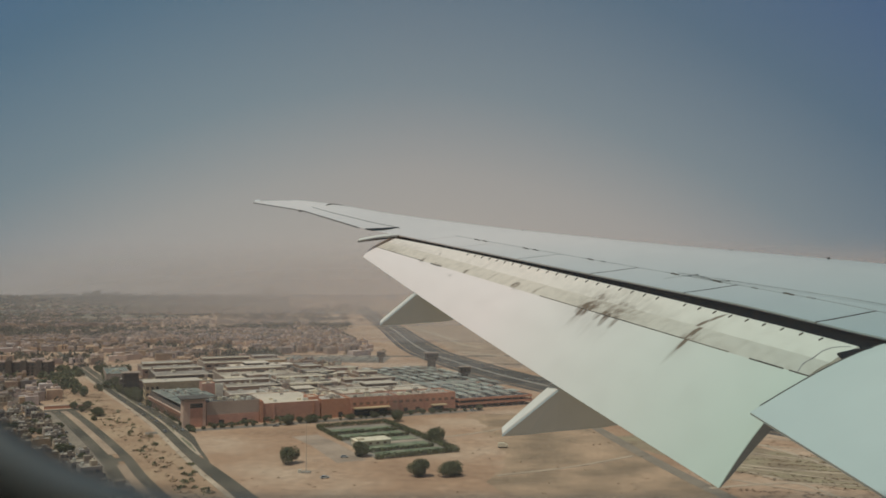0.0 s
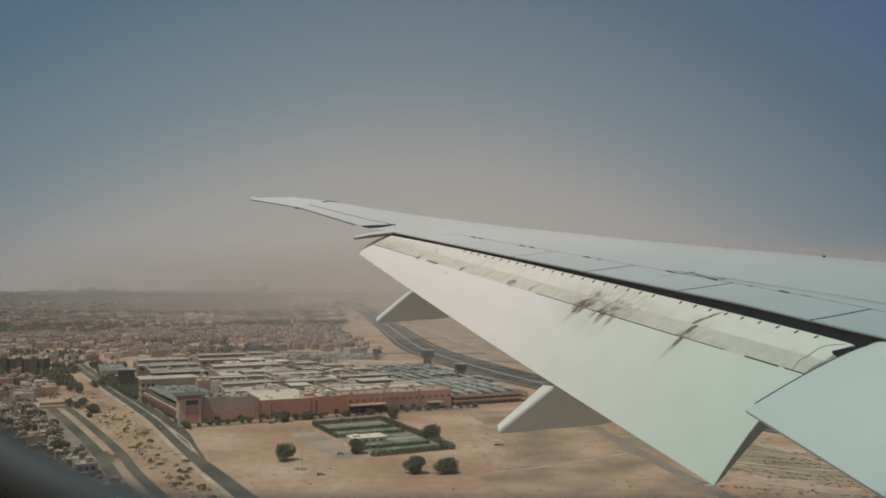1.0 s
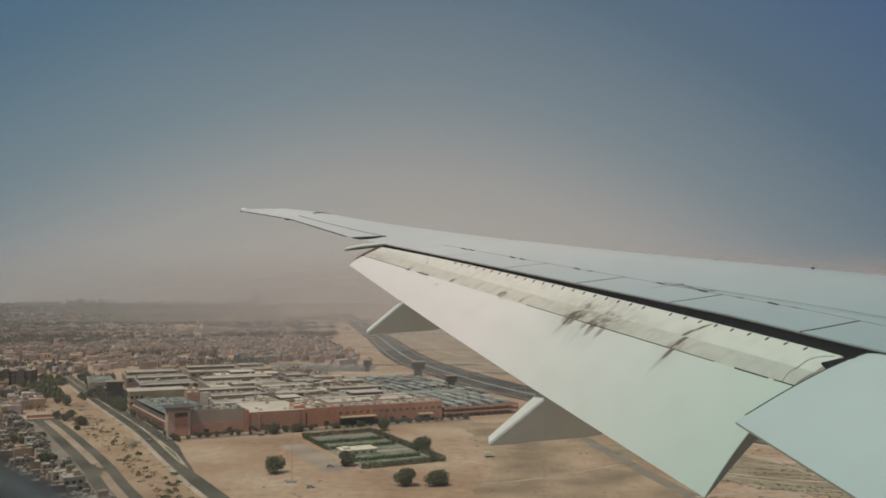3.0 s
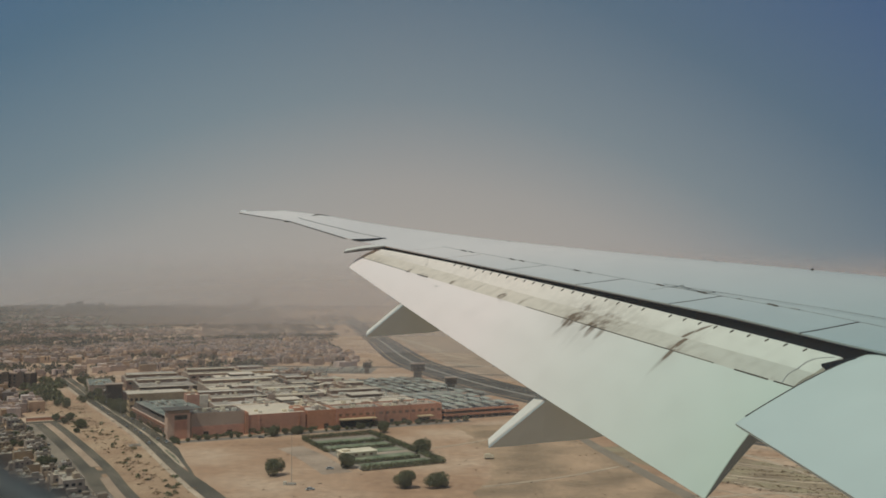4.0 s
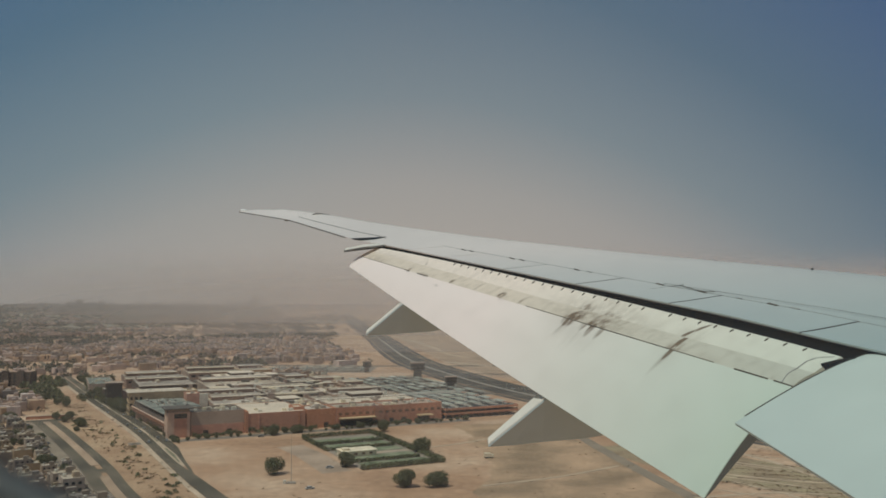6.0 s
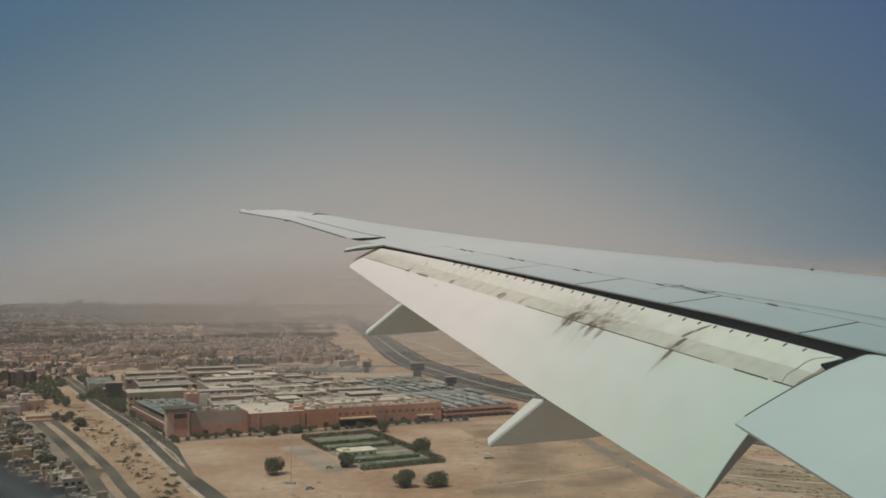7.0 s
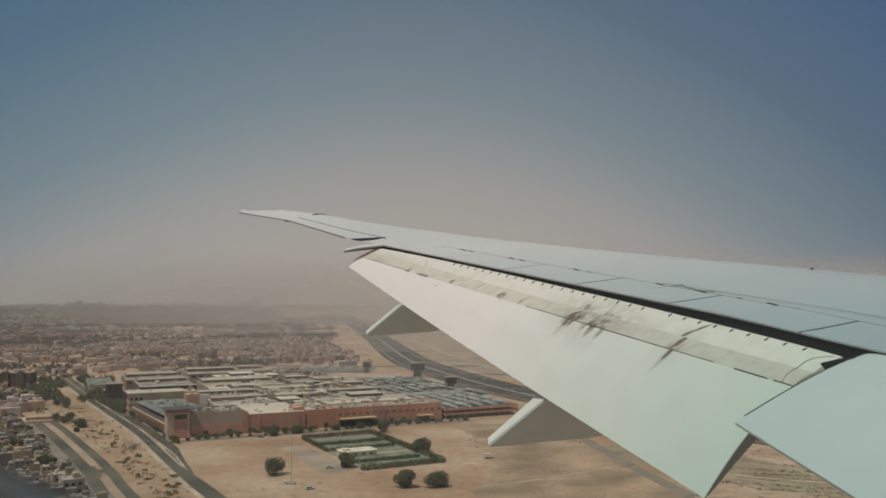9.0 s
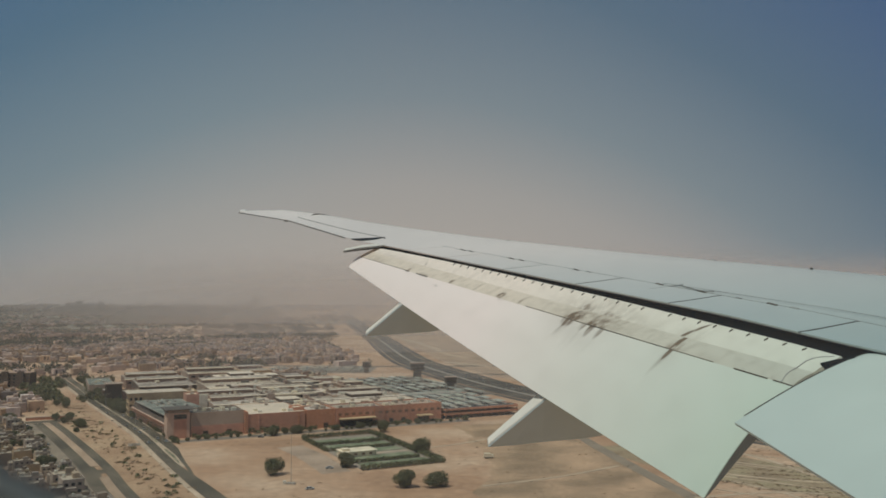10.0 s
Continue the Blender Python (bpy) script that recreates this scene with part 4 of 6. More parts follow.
def block(a0, a1, b0, b1, h, wall, roof, parapet=0.9, units=0, openings=0, rng=random.Random(5)):
    """One hall of the mall: walls with a parapet, a sunk roof, roof units and window bays on the front."""
    bm = bmesh.new()
    t = 0.5
    add_box(bm, a0, a1, b0, b0 + t, 0, h)
    add_box(bm, a0, a1, b1 - t, b1, 0, h)
    add_box(bm, a0, a0 + t, b0 + t, b1 - t, 0, h)
    add_box(bm, a1 - t, a1, b0 + t, b1 - t, 0, h)
    w = part("wall", bm, wall, mall)
    box_part("roof", mall, roof, a0 + t, a1 - t, b0 + t, b1 - t, h - parapet - 0.4, h - parapet)
    for _ in range(units):
        s = rng.uniform(1.6, 4.0)
        x, y = rng.uniform(a0 + 3, a1 - 3 - s), rng.uniform(b0 + 3, b1 - 3 - s)
        box_part("roof_unit", mall, rng.choice((WHITE_METAL, GREY_ROOF, CREAM_PLASTER)), x, x + s, y, y + s * rng.uniform(0.6, 1.4), h - parapet, h - parapet + rng.uniform(1.0, 2.4), top=0.93)
    for k in range(openings):
        x = a0 + (a1 - a0) * (k + 0.25) / openings
        box_part("window", w, DUSTY_GLASS, x, x + (a1 - a0) / openings * 0.55, b0 - 0.12, b0 + 0.1, h * 0.58, h * 0.72)
    return w


# corner tower with a dark recessed slot and flat cap
tower = part("corner_tower", (lambda bm: (add_box(bm, 0, 15, 0, 15, 0, 17.2), bm)[1])(bmesh.new()), PINK_PLASTER, mall)
box_part("tower_slot", tower, ORANGE, 4.5, 12.8, -0.15, 0.3, 0.0, 13.0)
box_part("tower_window", tower, GLASS, 4.5, 12.8, -0.15, 0.3, 13.1, 16.2)
box_part("tower_band", tower, TAUPE, 0.6, 14.4, 0.6, 14.4, 17.2, 19.3)
box_part("tower_cap", tower, DARK_CLAD, -2.2, 17.2, -2.2, 17.2, 19.3, 20.0)
block(15.6, 52, 1.5, 30, 16.5, TAUPE, DARK_CLAD, units=14)
block(52.3, 54.6, -0.6, 12, 15.2, ORANGE, ORANGE)
block(54.8, 96, 0, 58, 13.4, ORANGE, CREAM_ROOF, parapet=0.2, units=5)
block(89, 97, 6, 20, 15.6, ORANGE, CREAM_ROOF)
block(97.2, 119, 0, 26, 13.8, ORANGE, GREY_ROOF, units=10)
block(97.4, 122, 27, 57, 12.6, BROWN, CREAM_ROOF, units=4)
block(119.2, 157, -1.2, 24, 14.0, ORANGE, GREY_ROOF, units=6, openings=7)
block(157.2, 206, 0, 30, 13.6, ORANGE, TAUPE, units=12, openings=9)
block(124, 200, 33, 58, 12.8, TAUPE, CREAM_ROOF, parapet=0.2, units=10)
box_part("plinth_band", mall, ORANGE, 16, 51.8, 1.25, 1.52, 0, 7.5)
# entrance canopies and service doors on the front
for a0, a1, z in ((121, 149, 6.0), (184, 196, 4.8)):
    box_part("entrance_canopy", mall, OCHRE, a0, a1, -7.5, -1.3, z, z + 0.7)
    box_part("shop_front", mall, GLASS, a0 + 1, a1 - 1, -1.5, -1.25, 0, z - 0.3)
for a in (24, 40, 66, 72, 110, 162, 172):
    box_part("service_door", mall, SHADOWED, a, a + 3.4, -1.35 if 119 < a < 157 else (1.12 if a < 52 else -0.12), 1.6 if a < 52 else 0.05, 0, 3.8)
for k in range(5):
    a = 62 + k * 29
    box_part("pilaster", mall, ORANGE, a, a + 0.9, -1.7 if 118 < a < 157 else -0.45, -1.25 if 118 < a < 157 else 0.05, 0, 12.6)
# the side along the road leans away from the square: arcade, pale ledge, sloped sheet cladding and a flat roof with vents
def lean(b):
    return -0.118 * max(0.0, b - 10)


def leaning_part(name, parent, mat, a0, a1, b0, b1, z0, z1, batter=0.0, label="", widen=0.0):
    """A box whose sides follow the road; batter: how far its road side slopes inwards; widen: how much more at its front end."""
    bm = bmesh.new()
    add_box(bm, a0, a1, b0, b1, z0, z1)
    for v in bm.verts:
        if v.co.z > (z0 + z1) / 2 and v.co.x < (a0 + a1) / 2:
            v.co.x += batter + (widen if v.co.y < (b0 + b1) / 2 else 0.0)
        v.co.x += lean(v.co.y)
    return part(name, bm, mat, parent, label)


arcade = leaning_part("arcade_wall", mall, ORANGE, 2, 40, 15.6, 125, 0, 7.5)
leaning_part("ledge", mall, PINK_PLASTER, 1.0, 40, 15.6, 125.2, 7.5, 8.1, label="pale ledge over the arcade")
leaning_part("sheet_cladding", mall, DARK_BROWN, 2.2, 40, 15.7, 125, 8.1, 12.2, 2.0, "dark brown sloped sheet cladding", 10.0)
leaning_part("roof_edge", mall, KERB, 3.9, 40, 15.75, 124.8, 12.2, 12.4, 0.4, "pale roof edge", 10.0)
leaning_part("roof", mall, BLUE_ROOF, 4.8, 39.5, 15.8, 124.6, 12.3, 12.5, 0.0, "blue-grey flat sheet roof", 9.6)
# shade in the arcade's bays, put in as dark boxes
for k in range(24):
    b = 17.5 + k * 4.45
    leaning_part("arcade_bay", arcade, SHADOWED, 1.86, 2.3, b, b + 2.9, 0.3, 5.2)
vent_rng = random.Random(17)
for k in range(52):
    a, b = vent_rng.choice((11, 17, 24, 31)) + vent_rng.uniform(-1, 1), 20 + 101 * vent_rng.random()
    if a < 18.5 - (b - 16) * 0.1:
        a += 10
    leaning_part("roof_vent", mall, vent_rng.choice((WHITE_METAL, GREY_ROOF, SHEET_GREY)), a, a + vent_rng.uniform(0.8, 2.2), b, b + vent_rng.uniform(1.0, 3.4), 12.5, 12.5 + vent_rng.uniform(0.5, 1.3))
for b in (40, 66, 92):
    leaning_part("roof_seam", mall, SHEET_GREY, 16.6, 39.3, b, b + 0.7, 12.5, 12.8)


def storeys(w, a0, a1, b, h, n, floors, mat, side_a=None, b1=0.0):
    """Rows of window bays on the front face, and on the road side where side_a is given."""
    for f in range(floors):
        z = 2.0 + f * (h - 2.5) / floors
        for k in range(n):
            x = a0 + (a1 - a0) * (k + 0.22) / n
            box_part("window", w, mat, x, x + (a1 - a0) / n * 0.55, b - 0.1, b + 0.08, z, z + 2.4)
        if side_a is not None:
            m = max(2, int((b1 - b) / 5))
            for k in range(m):
                y = b + (b1 - b) * (k + 0.25) / m
                box_part("window", w, mat, side_a - 0.1, side_a + 0.08, y, y + (b1 - b) / m * 0.5, z, z + 2.4)


w = block(-14, 40, 127, 149, 18.0, OCHRE, CREAM_ROOF, units=5)
storeys(w, -14, -3, 127, 18.0, 3, 3, SHADOWED, -14, 149)
box_part("roof_slab", mall, CREAM_ROOF, -15.5, 30, 126, 150, 18.0, 18.5)
block(27, 37, 100, 116, 18.4, ORANGE, CREAM_ROOF, units=1)
block(37.2, 43, 96, 104, 17.5, WHITE_METAL, GREY_ROOF)
block(-27, -12, 238, 262, 10.5, DARK_BROWN, GREY_ROOF, units=3)
block(-12, 6, 214, 236, 11.0, BROWN, GREY_ROOF, units=2)
# the tower's shadow side is put into its dark brown wall colour
stair = box_part("stair_tower", mall, DARK_BROWN, -26, -12.5, 213, 226, 0, 18.2)
for k in range(3):
    box_part("tower_slot", stair, SHADOWED, -25.0 + k * 4.2, -22.2 + k * 4.2, 212.85, 213.2, 3, 16)
    box_part("tower_slot", stair, SHADOWED, -26.15, -25.8, 214.4 + k * 3.8, 217 + k * 3.8, 3, 16)
box_part("tower_cap", stair, TAUPE, -27, -11.5, 212, 227, 18.2, 18.8)
block(-36, -12, 318, 398, 8.4, TAUPE, BLUE_ROOF, units=6)
rng = random.Random(11)


def hall(a0, a1, b0, b1, h, wall, roof):
    """A long hall: a dark glazed band under a wide roof slab with low plant rooms and vents on top."""
    # darker roof and wall colours behind pale edges stand in for shadowed fronts
    w = block(a0, a1, b0, b1, h, wall, roof, parapet=0.3, units=rng.randint(3, 8))
    n_bays = int((a1 - a0) / 9)
    for k in range(n_bays):
        if rng.random() < 0.55:
            x = a0 + 2 + k * (a1 - a0 - 4) / n_bays
            box_part("window", w, GLASS, x, x + rng.uniform(2.5, 6.0), b0 - 0.12, b0 + 0.1, h - 4.0, h - 2.2)
    box_part("roof_edge", w, CREAM_ROOF, a0 - 1.0, a1 + 1.0, b0 - 0.9, b0 + rng.uniform(3.0, 6.0), h + 0.02, h + 0.4)
    if b1 - b0 > 34:
        m = b0 + (b1 - b0) * rng.uniform(0.45, 0.6)
        box_part("roof_step", w, BROWN, a0 + 3, a1 - 3, m, b1 - 2, h - 0.3, h + 2.6)
        box_part("roof_edge", w, CREAM_ROOF, a0 + 2, a1 - 2, m - 0.8, m + rng.uniform(3, 6), h + 2.6, h + 3.0)
        box_part("roof_step_top", w, roof, a0 + 3.2, a1 - 3.2, m + 6.2, b1 - 2.2, h + 2.6, h + 2.75)
    elif a1 - a0 > 40:
        m = rng.uniform(0.2, 0.55)
        x0, x1 = a0 + (a1 - a0) * m, a0 + (a1 - a0) * (m + 0.35)
        box_part("clerestory", w, DARK_BROWN, x0, x1, b0 + 8, b1 - 4, h - 0.3, h + 2.2)
        box_part("clerestory_roof", w, CREAM_ROOF, x0 - 0.8, x1 + 0.8, b0 + 7, b1 - 3, h + 2.2, h + 2.6)


hall(44, 76, 68, 120, 12.0, TAUPE, GREY_ROOF)
hall(78, 122, 60, 90, 11.8, BROWN, GREY_ROOF)
hall(124, 201, 62, 92, 12.4, BROWN, GREY_ROOF)
hall(78, 96, 94, 120, 10.5, BROWN, GREY_ROOF)
hall(98, 148, 122, 180, 12.0, DARK_BROWN, GREY_ROOF)
hall(150, 203, 96, 132, 11.4, TAUPE, GREY_ROOF)
hall(152, 178, 136, 168, 10.5, ORANGE, CREAM_ROOF)
hall(180, 204, 136, 190, 12.2, BROWN, GREY_ROOF)
hall(42, 96, 126, 172, 11.4, TAUPE, GREY_ROOF)
hall(8, 40, 152, 204, 9.5, BROWN, GREY_ROOF)
hall(44, 92, 176, 206, 10.0, BROWN, GREY_ROOF)
hall(62, 136, 212, 282, 11.6, TAUPE, GREY_ROOF)
hall(84, 152, 284, 318, 13.6, TAUPE, CREAM_ROOF)
hall(142, 168, 200, 272, 13.4, SHEET_GREY, GREY_ROOF)
hall(170, 206, 204, 258, 10.6, BROWN, GREY_ROOF)
hall(4, 56, 232, 314, 12.4, DARK_BROWN, GREY_ROOF)
hall(66, 124, 348, 408, 12.6, TAUPE, GREY_ROOF)
hall(128, 162, 366, 428, 11.8, OCHRE, GREY_ROOF)
hall(0, 58, 330, 396, 10.6, BROWN, GREY_ROOF)
# the plant deck: pale ledge, dark brown wall for the shadow line, crowded white units
for _ in range(34):
    a, b = rng.uniform(100, 142), rng.uniform(124, 172)
    box_part("roof_unit", mall, rng.choice((WHITE_METAL, WHITE_METAL, CREAM_PLASTER, GREY_ROOF)), a, a + rng.uniform(2, 6), b, b + rng.uniform(2, 5), 11.7, 11.7 + rng.uniform(1.2, 3.2))
box_part("pale_ledge", mall, CREAM_PLASTER, 97, 149, 118.5, 121.9, 11.2, 12.1)
# low service clutter in the gaps between the halls
for _ in range(150):
    a, b = rng.uniform(44, 202), rng.uniform(28, 330)
    box_part("service_block", mall, rng.choice((TAUPE, BROWN, CREAM_PLASTER, GREY_ROOF, WHITE_METAL, SHEET_GREY)), a, a + rng.uniform(2, 9), b, b + rng.uniform(2, 7), 0, rng.uniform(11.0, 14.0))

# parking deck: three floor slabs on columns with parapet bands
deck = thing("parking_deck", "two-storey open parking deck with terracotta parapets", "parking garage", MALL @ pose(208.5, -2, 0))
for z in (0.0, 3.6, 7.2):
    box_part("floor_slab", deck, KERB, 0, 66, 0, 120, z, z + 0.35)
for z in (3.1, 6.7):
    box_part("parapet", deck, ORANGE, -0.3, 66.3, -0.35, -0.05, z, z + 1.7)
    box_part("parapet", deck, ORANGE, 66.05, 66.35, -0.05, 120, z, z + 1.7)
    box_part("parapet", deck, ORANGE, -0.35, -0.05, -0.05, 120, z, z + 1.7)
for k in range(12):
    for b in (0.3, 30, 60):
        box_part("column", deck, BROWN, 0.3 + k * 5.9, 0.9 + k * 5.9, b, b + 0.6, 0.35, 7.2)
# dark block that fills the deck in place of its inner shade
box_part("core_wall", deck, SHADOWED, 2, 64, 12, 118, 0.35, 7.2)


# ---- trees ----
def crown_mesh(name, seed, r, h, leaves, size, mat):
    """A crown of many small leaf clumps gathered round several uneven lobes."""
    rng = random.Random(seed)
    bm = bmesh.new()
    lobes = [(rng.uniform(-0.5, 0.5) * r, rng.uniform(-0.5, 0.5) * r, rng.uniform(0.2, 0.72) * h, rng.uniform(0.42, 0.62) * r) for _ in range(10)]
    lobes += [(0, 0, 0.5 * h, 0.66 * r), (0, 0, 0.3 * h, 0.6 * r)]
    for _ in range(leaves):
        lx, ly, lz, lr = rng.choice(lobes)
        v = Vector((rng.gauss(0, 1), rng.gauss(0, 1), rng.gauss(0, 1))).normalized() * lr * rng.uniform(0.62, 1.06)
        c = Vector((lx, ly, lz)) + Vector((v.x, v.y, v.z * 0.8))
        c.z = max(c.z, 0.05 * h)
        e = Euler((rng.uniform(0, 6.3), rng.uniform(0, 6.3), rng.uniform(0, 6.3))).to_matrix()
        s = size * rng.uniform(0.6, 1.4)
        q = [bm.verts.new(c + e @ Vector(p)) for p in ((-s, -s * 0.5, 0), (0, -s * 0.65, s * 0.25), (s, 0, 0), (0, s * 0.6, -s * 0.2))]
        bm.faces.new(q)
    me = bpy.data.meshes.new(name)
    bm.to_mesh(me)
    bm.free()
    me.materials.append(mat)
    return me


def make_tree(seed, r, h):
    rng = random.Random(seed)
    t = thing("tree", "broad dusty green shade tree on sand", "tree", group="trees on the plain")
    bm = bmesh.new()
    add_tube(bm, (0, 0, -0.2), (0.1, 0, h * 0.24), 0.32, 0.2)
    for k in range(5):
        a = k * 1.26 + rng.uniform(-0.3, 0.3)
        add_tube(bm, (0.1, 0, h * 0.20), (math.cos(a) * r * 0.5, math.sin(a) * r * 0.5, h * rng.uniform(0.5, 0.7)), 0.15, 0.05, 6)
    part("trunk", bm, BARK, t)
    c = new("crown", crown_mesh("crown", seed, r * 1.2, h * 0.97, 5600, 0.31, LEAF))
    c.parent = t
    c.location = (0, 0, h * 0.01)
    return t


def put(master, x, y, turn=0.0, size=1.0, z=0.0):
    ob = copy_thing(master, pose(x, y, z, 0, 0, turn))
    ob.scale = (size, size, size)
    return ob


tree_kinds = [make_tree(k, r, h) for k, (r, h) in enumerate(((5.2, 10.0), (4.6, 9.2), (5.6, 9.6)))]
for ob, (x, y) in zip(tree_kinds, ((-92, 446), (-54, 467), (-14, 513))):
    ob.matrix_basis = pose(x, y, 0)
near = [(-43, 588, 0.75, 0), (-19.5, 417, 1.05, 1), (-3.5, 418, 0.92, 2), (-118, 572, 0.8, 1), (-104, 582, 0.7, 2)]
for x, y, s, k in near:
    put(tree_kinds[k], x, y, x * 7, s)
rng = random.Random(3)
for k in range(126):
    i = 25 + (k * 24) // 126
    a, b = Vector(MALL_ROAD[i]), Vector(MALL_ROAD[i + 1])
    p = a.lerp(b, rng.random())
    off = rng.choice((13.0, 13.4, 13.8) if i < 35 else (14.0, 16.0, 19.0, 22.0))
    put(tree_kinds[k % 3], p.x + off * 0.83 + rng.uniform(-1, 1), p.y + off * 0.55 + rng.uniform(-3, 3), rng.uniform(0, 360), rng.uniform(0.2, 0.36) if i < 33 else rng.uniform(0.4, 0.75))
for k in range(36):
    b = rng.uniform(150, 236)
    p = MALL @ Vector((rng.uniform(-18 - (b - 150) * 0.13, -11 - (b - 150) * 0.1), b, 0))
    put(tree_kinds[k % 3], p.x, p.y, k * 37, rng.uniform(0.45, 0.85))
ribbon("road", smooth_path([(-610, 905), (-540, 870), (-470, 850), (-400, 856)]), 17.0, 0.055, DUSTY_ASPHALT, "dusty asphalt side road by a grove", "road")
grove_spots = []
for k in range(90):
    y = 770 + 190 * rng.random()
    grove_spots.append((-y * (rng.uniform(0.462, 0.515) if k % 3 else rng.uniform(0.40, 0.432)), y, rng.uniform(2.6, 5.4), rng.uniform(4.5, 9.0)))
for k in range(26):
    grove_spots.append((-470 + k * 5.5 + rng.uniform(-4, 4), 800 + rng.uniform(-14, 14) - k * 1.5, rng.uniform(2.2, 4.4), rng.uniform(3.5, 7.0)))
for x, y, s in ((-303, 645, 0.62), (-295, 652, 0.66), (-268, 610, 0.8), (-290, 632, 0.6), (-262, 590, 0.4), (-330, 720, 0.7), (-345, 735, 0.6), (-232, 480, 0.6), (-250, 500, 0.6), (150, 880, 0.8), (215, 900, 0.7)):
    put(tree_kinds[int(x) % 3], x, y, x, s)
for k in range(30):
    put(tree_kinds[k % 3], -172 + k * 6.6 + rng.uniform(-3, 3), 553 + k * 3.17 + rng.uniform(-2, 2), k * 50, rng.choice((0.22, 0.28, 0.34, 0.5)))

# ---- walled garden on the plain ----
GARDEN = pose(-45, 459, 0, 0, 0, 26.5)
garden = thing("garden_plot", "irrigated garden plot with green beds and hedges", "garden", GARDEN, kind="structure")
box_part("garden_soil", garden, PAVING, 0, 50, 0, 112, 0, 0.12)
for k in range(5):
    box_part("turf_bed", garden, TURF, 4, 46, 6 + k * 21, 17 + k * 21, 0.13, 0.3)


def hedge(x0, x1, y0, y1, h, seed):
    rr = random.Random(seed)
    bm = bmesh.new()
    for _ in range(int(90 + (x1 - x0) * (y1 - y0) * 11)):
        c = Vector((rr.uniform(x0, x1), rr.uniform(y0, y1), h * rr.uniform(0.05, 1) ** 0.6 * rr.uniform(0.7, 1.15)))
        e = Euler((rr.uniform(0, 6.3), rr.uniform(0, 6.3), rr.uniform(0, 6.3))).to_matrix()
        s = rr.uniform(0.3, 0.6)
        bm.faces.new([bm.verts.new(c + e @ Vector(p)) for p in ((-s, -s * 0.5, 0), (0, -s * 0.6, s * 0.2), (s, 0, 0), (0, s * 0.6, -s * 0.2))])
    ob = part("hedge", bm, LEAF)
    ob.matrix_basis = GARDEN
    return tagged(ob, "uneven dark green hedge round a garden", "hedge", "hedges of the garden")


for n_h, (x0, x1, y0, y1, h) in enumerate(((-1, 51, -2.5, 1.5, 2.8), (-1, 51, 110, 114, 3.0), (47.5, 51.5, 2, 110, 3.0), (0, 44, 18, 21, 2.0), (2, 46, 60, 63, 2.0), (2, 46, 81, 84, 2.2), (-1.5, 1.5, 60, 110, 2.2))):
    hedge(x0, x1, y0, y1, h, n_h)
lodge = thing("garden_lodge", "low white flat-roofed lodge in a garden", "house", GARDEN @ pose(2, 36, 0))
box_part("wall", lodge, CREAM_PLASTER, 0, 21, 0, 12, 0.1, 3.2)
box_part("roof", lodge, LIME_WHITE, -0.6, 21.6, -0.6, 12.6, 3.2, 3.6)
box_part("roof_box", lodge, CREAM_PLASTER, 1, 5, 3, 8, 3.6, 4.8)
for k in range(4):
    box_part("window", lodge, DUSTY_GLASS, 2 + k * 4.8, 4 + k * 4.8, -0.08, 0.1, 1.2, 2.4)

def front_hedge(a0, a1, b0, b1, h, seed):
    """A ragged planted strip along the mall's front."""
    rr = random.Random(seed)
    bm = bmesh.new()
    for _ in range(int((a1 - a0) * (b1 - b0) * 9)):
        x, y = rr.uniform(a0, a1), rr.uniform(b0, b1)
        top = h * (0.55 + 0.45 * noise.noise((x * 0.22, y * 0.2, seed * 3.1)))
        c = Vector((x, y, top * rr.uniform(0.1, 1.0) ** 0.6))
        e = Euler((rr.uniform(0, 6.3), rr.uniform(0, 6.3), rr.uniform(0, 6.3))).to_matrix()
        q = rr.uniform(0.35, 0.7)
        bm.faces.new([bm.verts.new(c + e @ Vector(p)) for p in ((-q, -q * 0.5, 0), (0, -q * 0.6, q * 0.2), (q, 0, 0), (0, q * 0.6, -q * 0.2))])
    ob = part("hedge", bm, LEAF)
    ob.matrix_basis = MALL
    return tagged(ob, "ragged green planting along a mall wall", "hedge", "planting along the mall")


def road_hedge(i0, i1, off, wide, h, seed):
    """A ragged planted strip between a service lane and the mall."""
    rr = random.Random(seed)
    path = shifted(MALL_ROAD, off)
    bm = bmesh.new()
    for i in range(i0, i1):
        a, b = Vector(path[i]), Vector(path[i + 1])
        side = Vector(((b - a).y, -(b - a).x)).normalized()
        for _ in range(int((b - a).length * wide * 8)):
            q = a.lerp(b, rr.random()) + side * rr.uniform(-0.5, 0.5) * wide
            top = h * max(0.12, 0.5 + 0.75 * noise.noise((q.x * 0.11, q.y * 0.11, seed * 2.7)))
            c = Vector((q.x, q.y, top * rr.uniform(0.05, 1.0) ** 0.6))
            e = Euler((rr.uniform(0, 6.3), rr.uniform(0, 6.3), rr.uniform(0, 6.3))).to_matrix()
            z = rr.uniform(0.35, 0.7)
            bm.faces.new([bm.verts.new(c + e @ Vector(v)) for v in ((-z, -z * 0.5, 0), (0, -z * 0.6, z * 0.2), (z, 0, 0), (0, z * 0.6, -z * 0.2))])
    return tagged(part("hedge", bm, LEAF), "ragged dark green planting beside a service lane", "hedge", "planting along the mall")


for n_h, (i0, i1, off, wide, h) in enumerate(((25, 29, 13.8, 1.5, 3.0), (29, 34, 13.6, 1.5, 3.6), (35, 38, 15.2, 4.4, 6.5), (38, 43, 17.0, 7.0, 8.0))):
    road_hedge(i0, i1, off, wide, h, 20 + n_h)
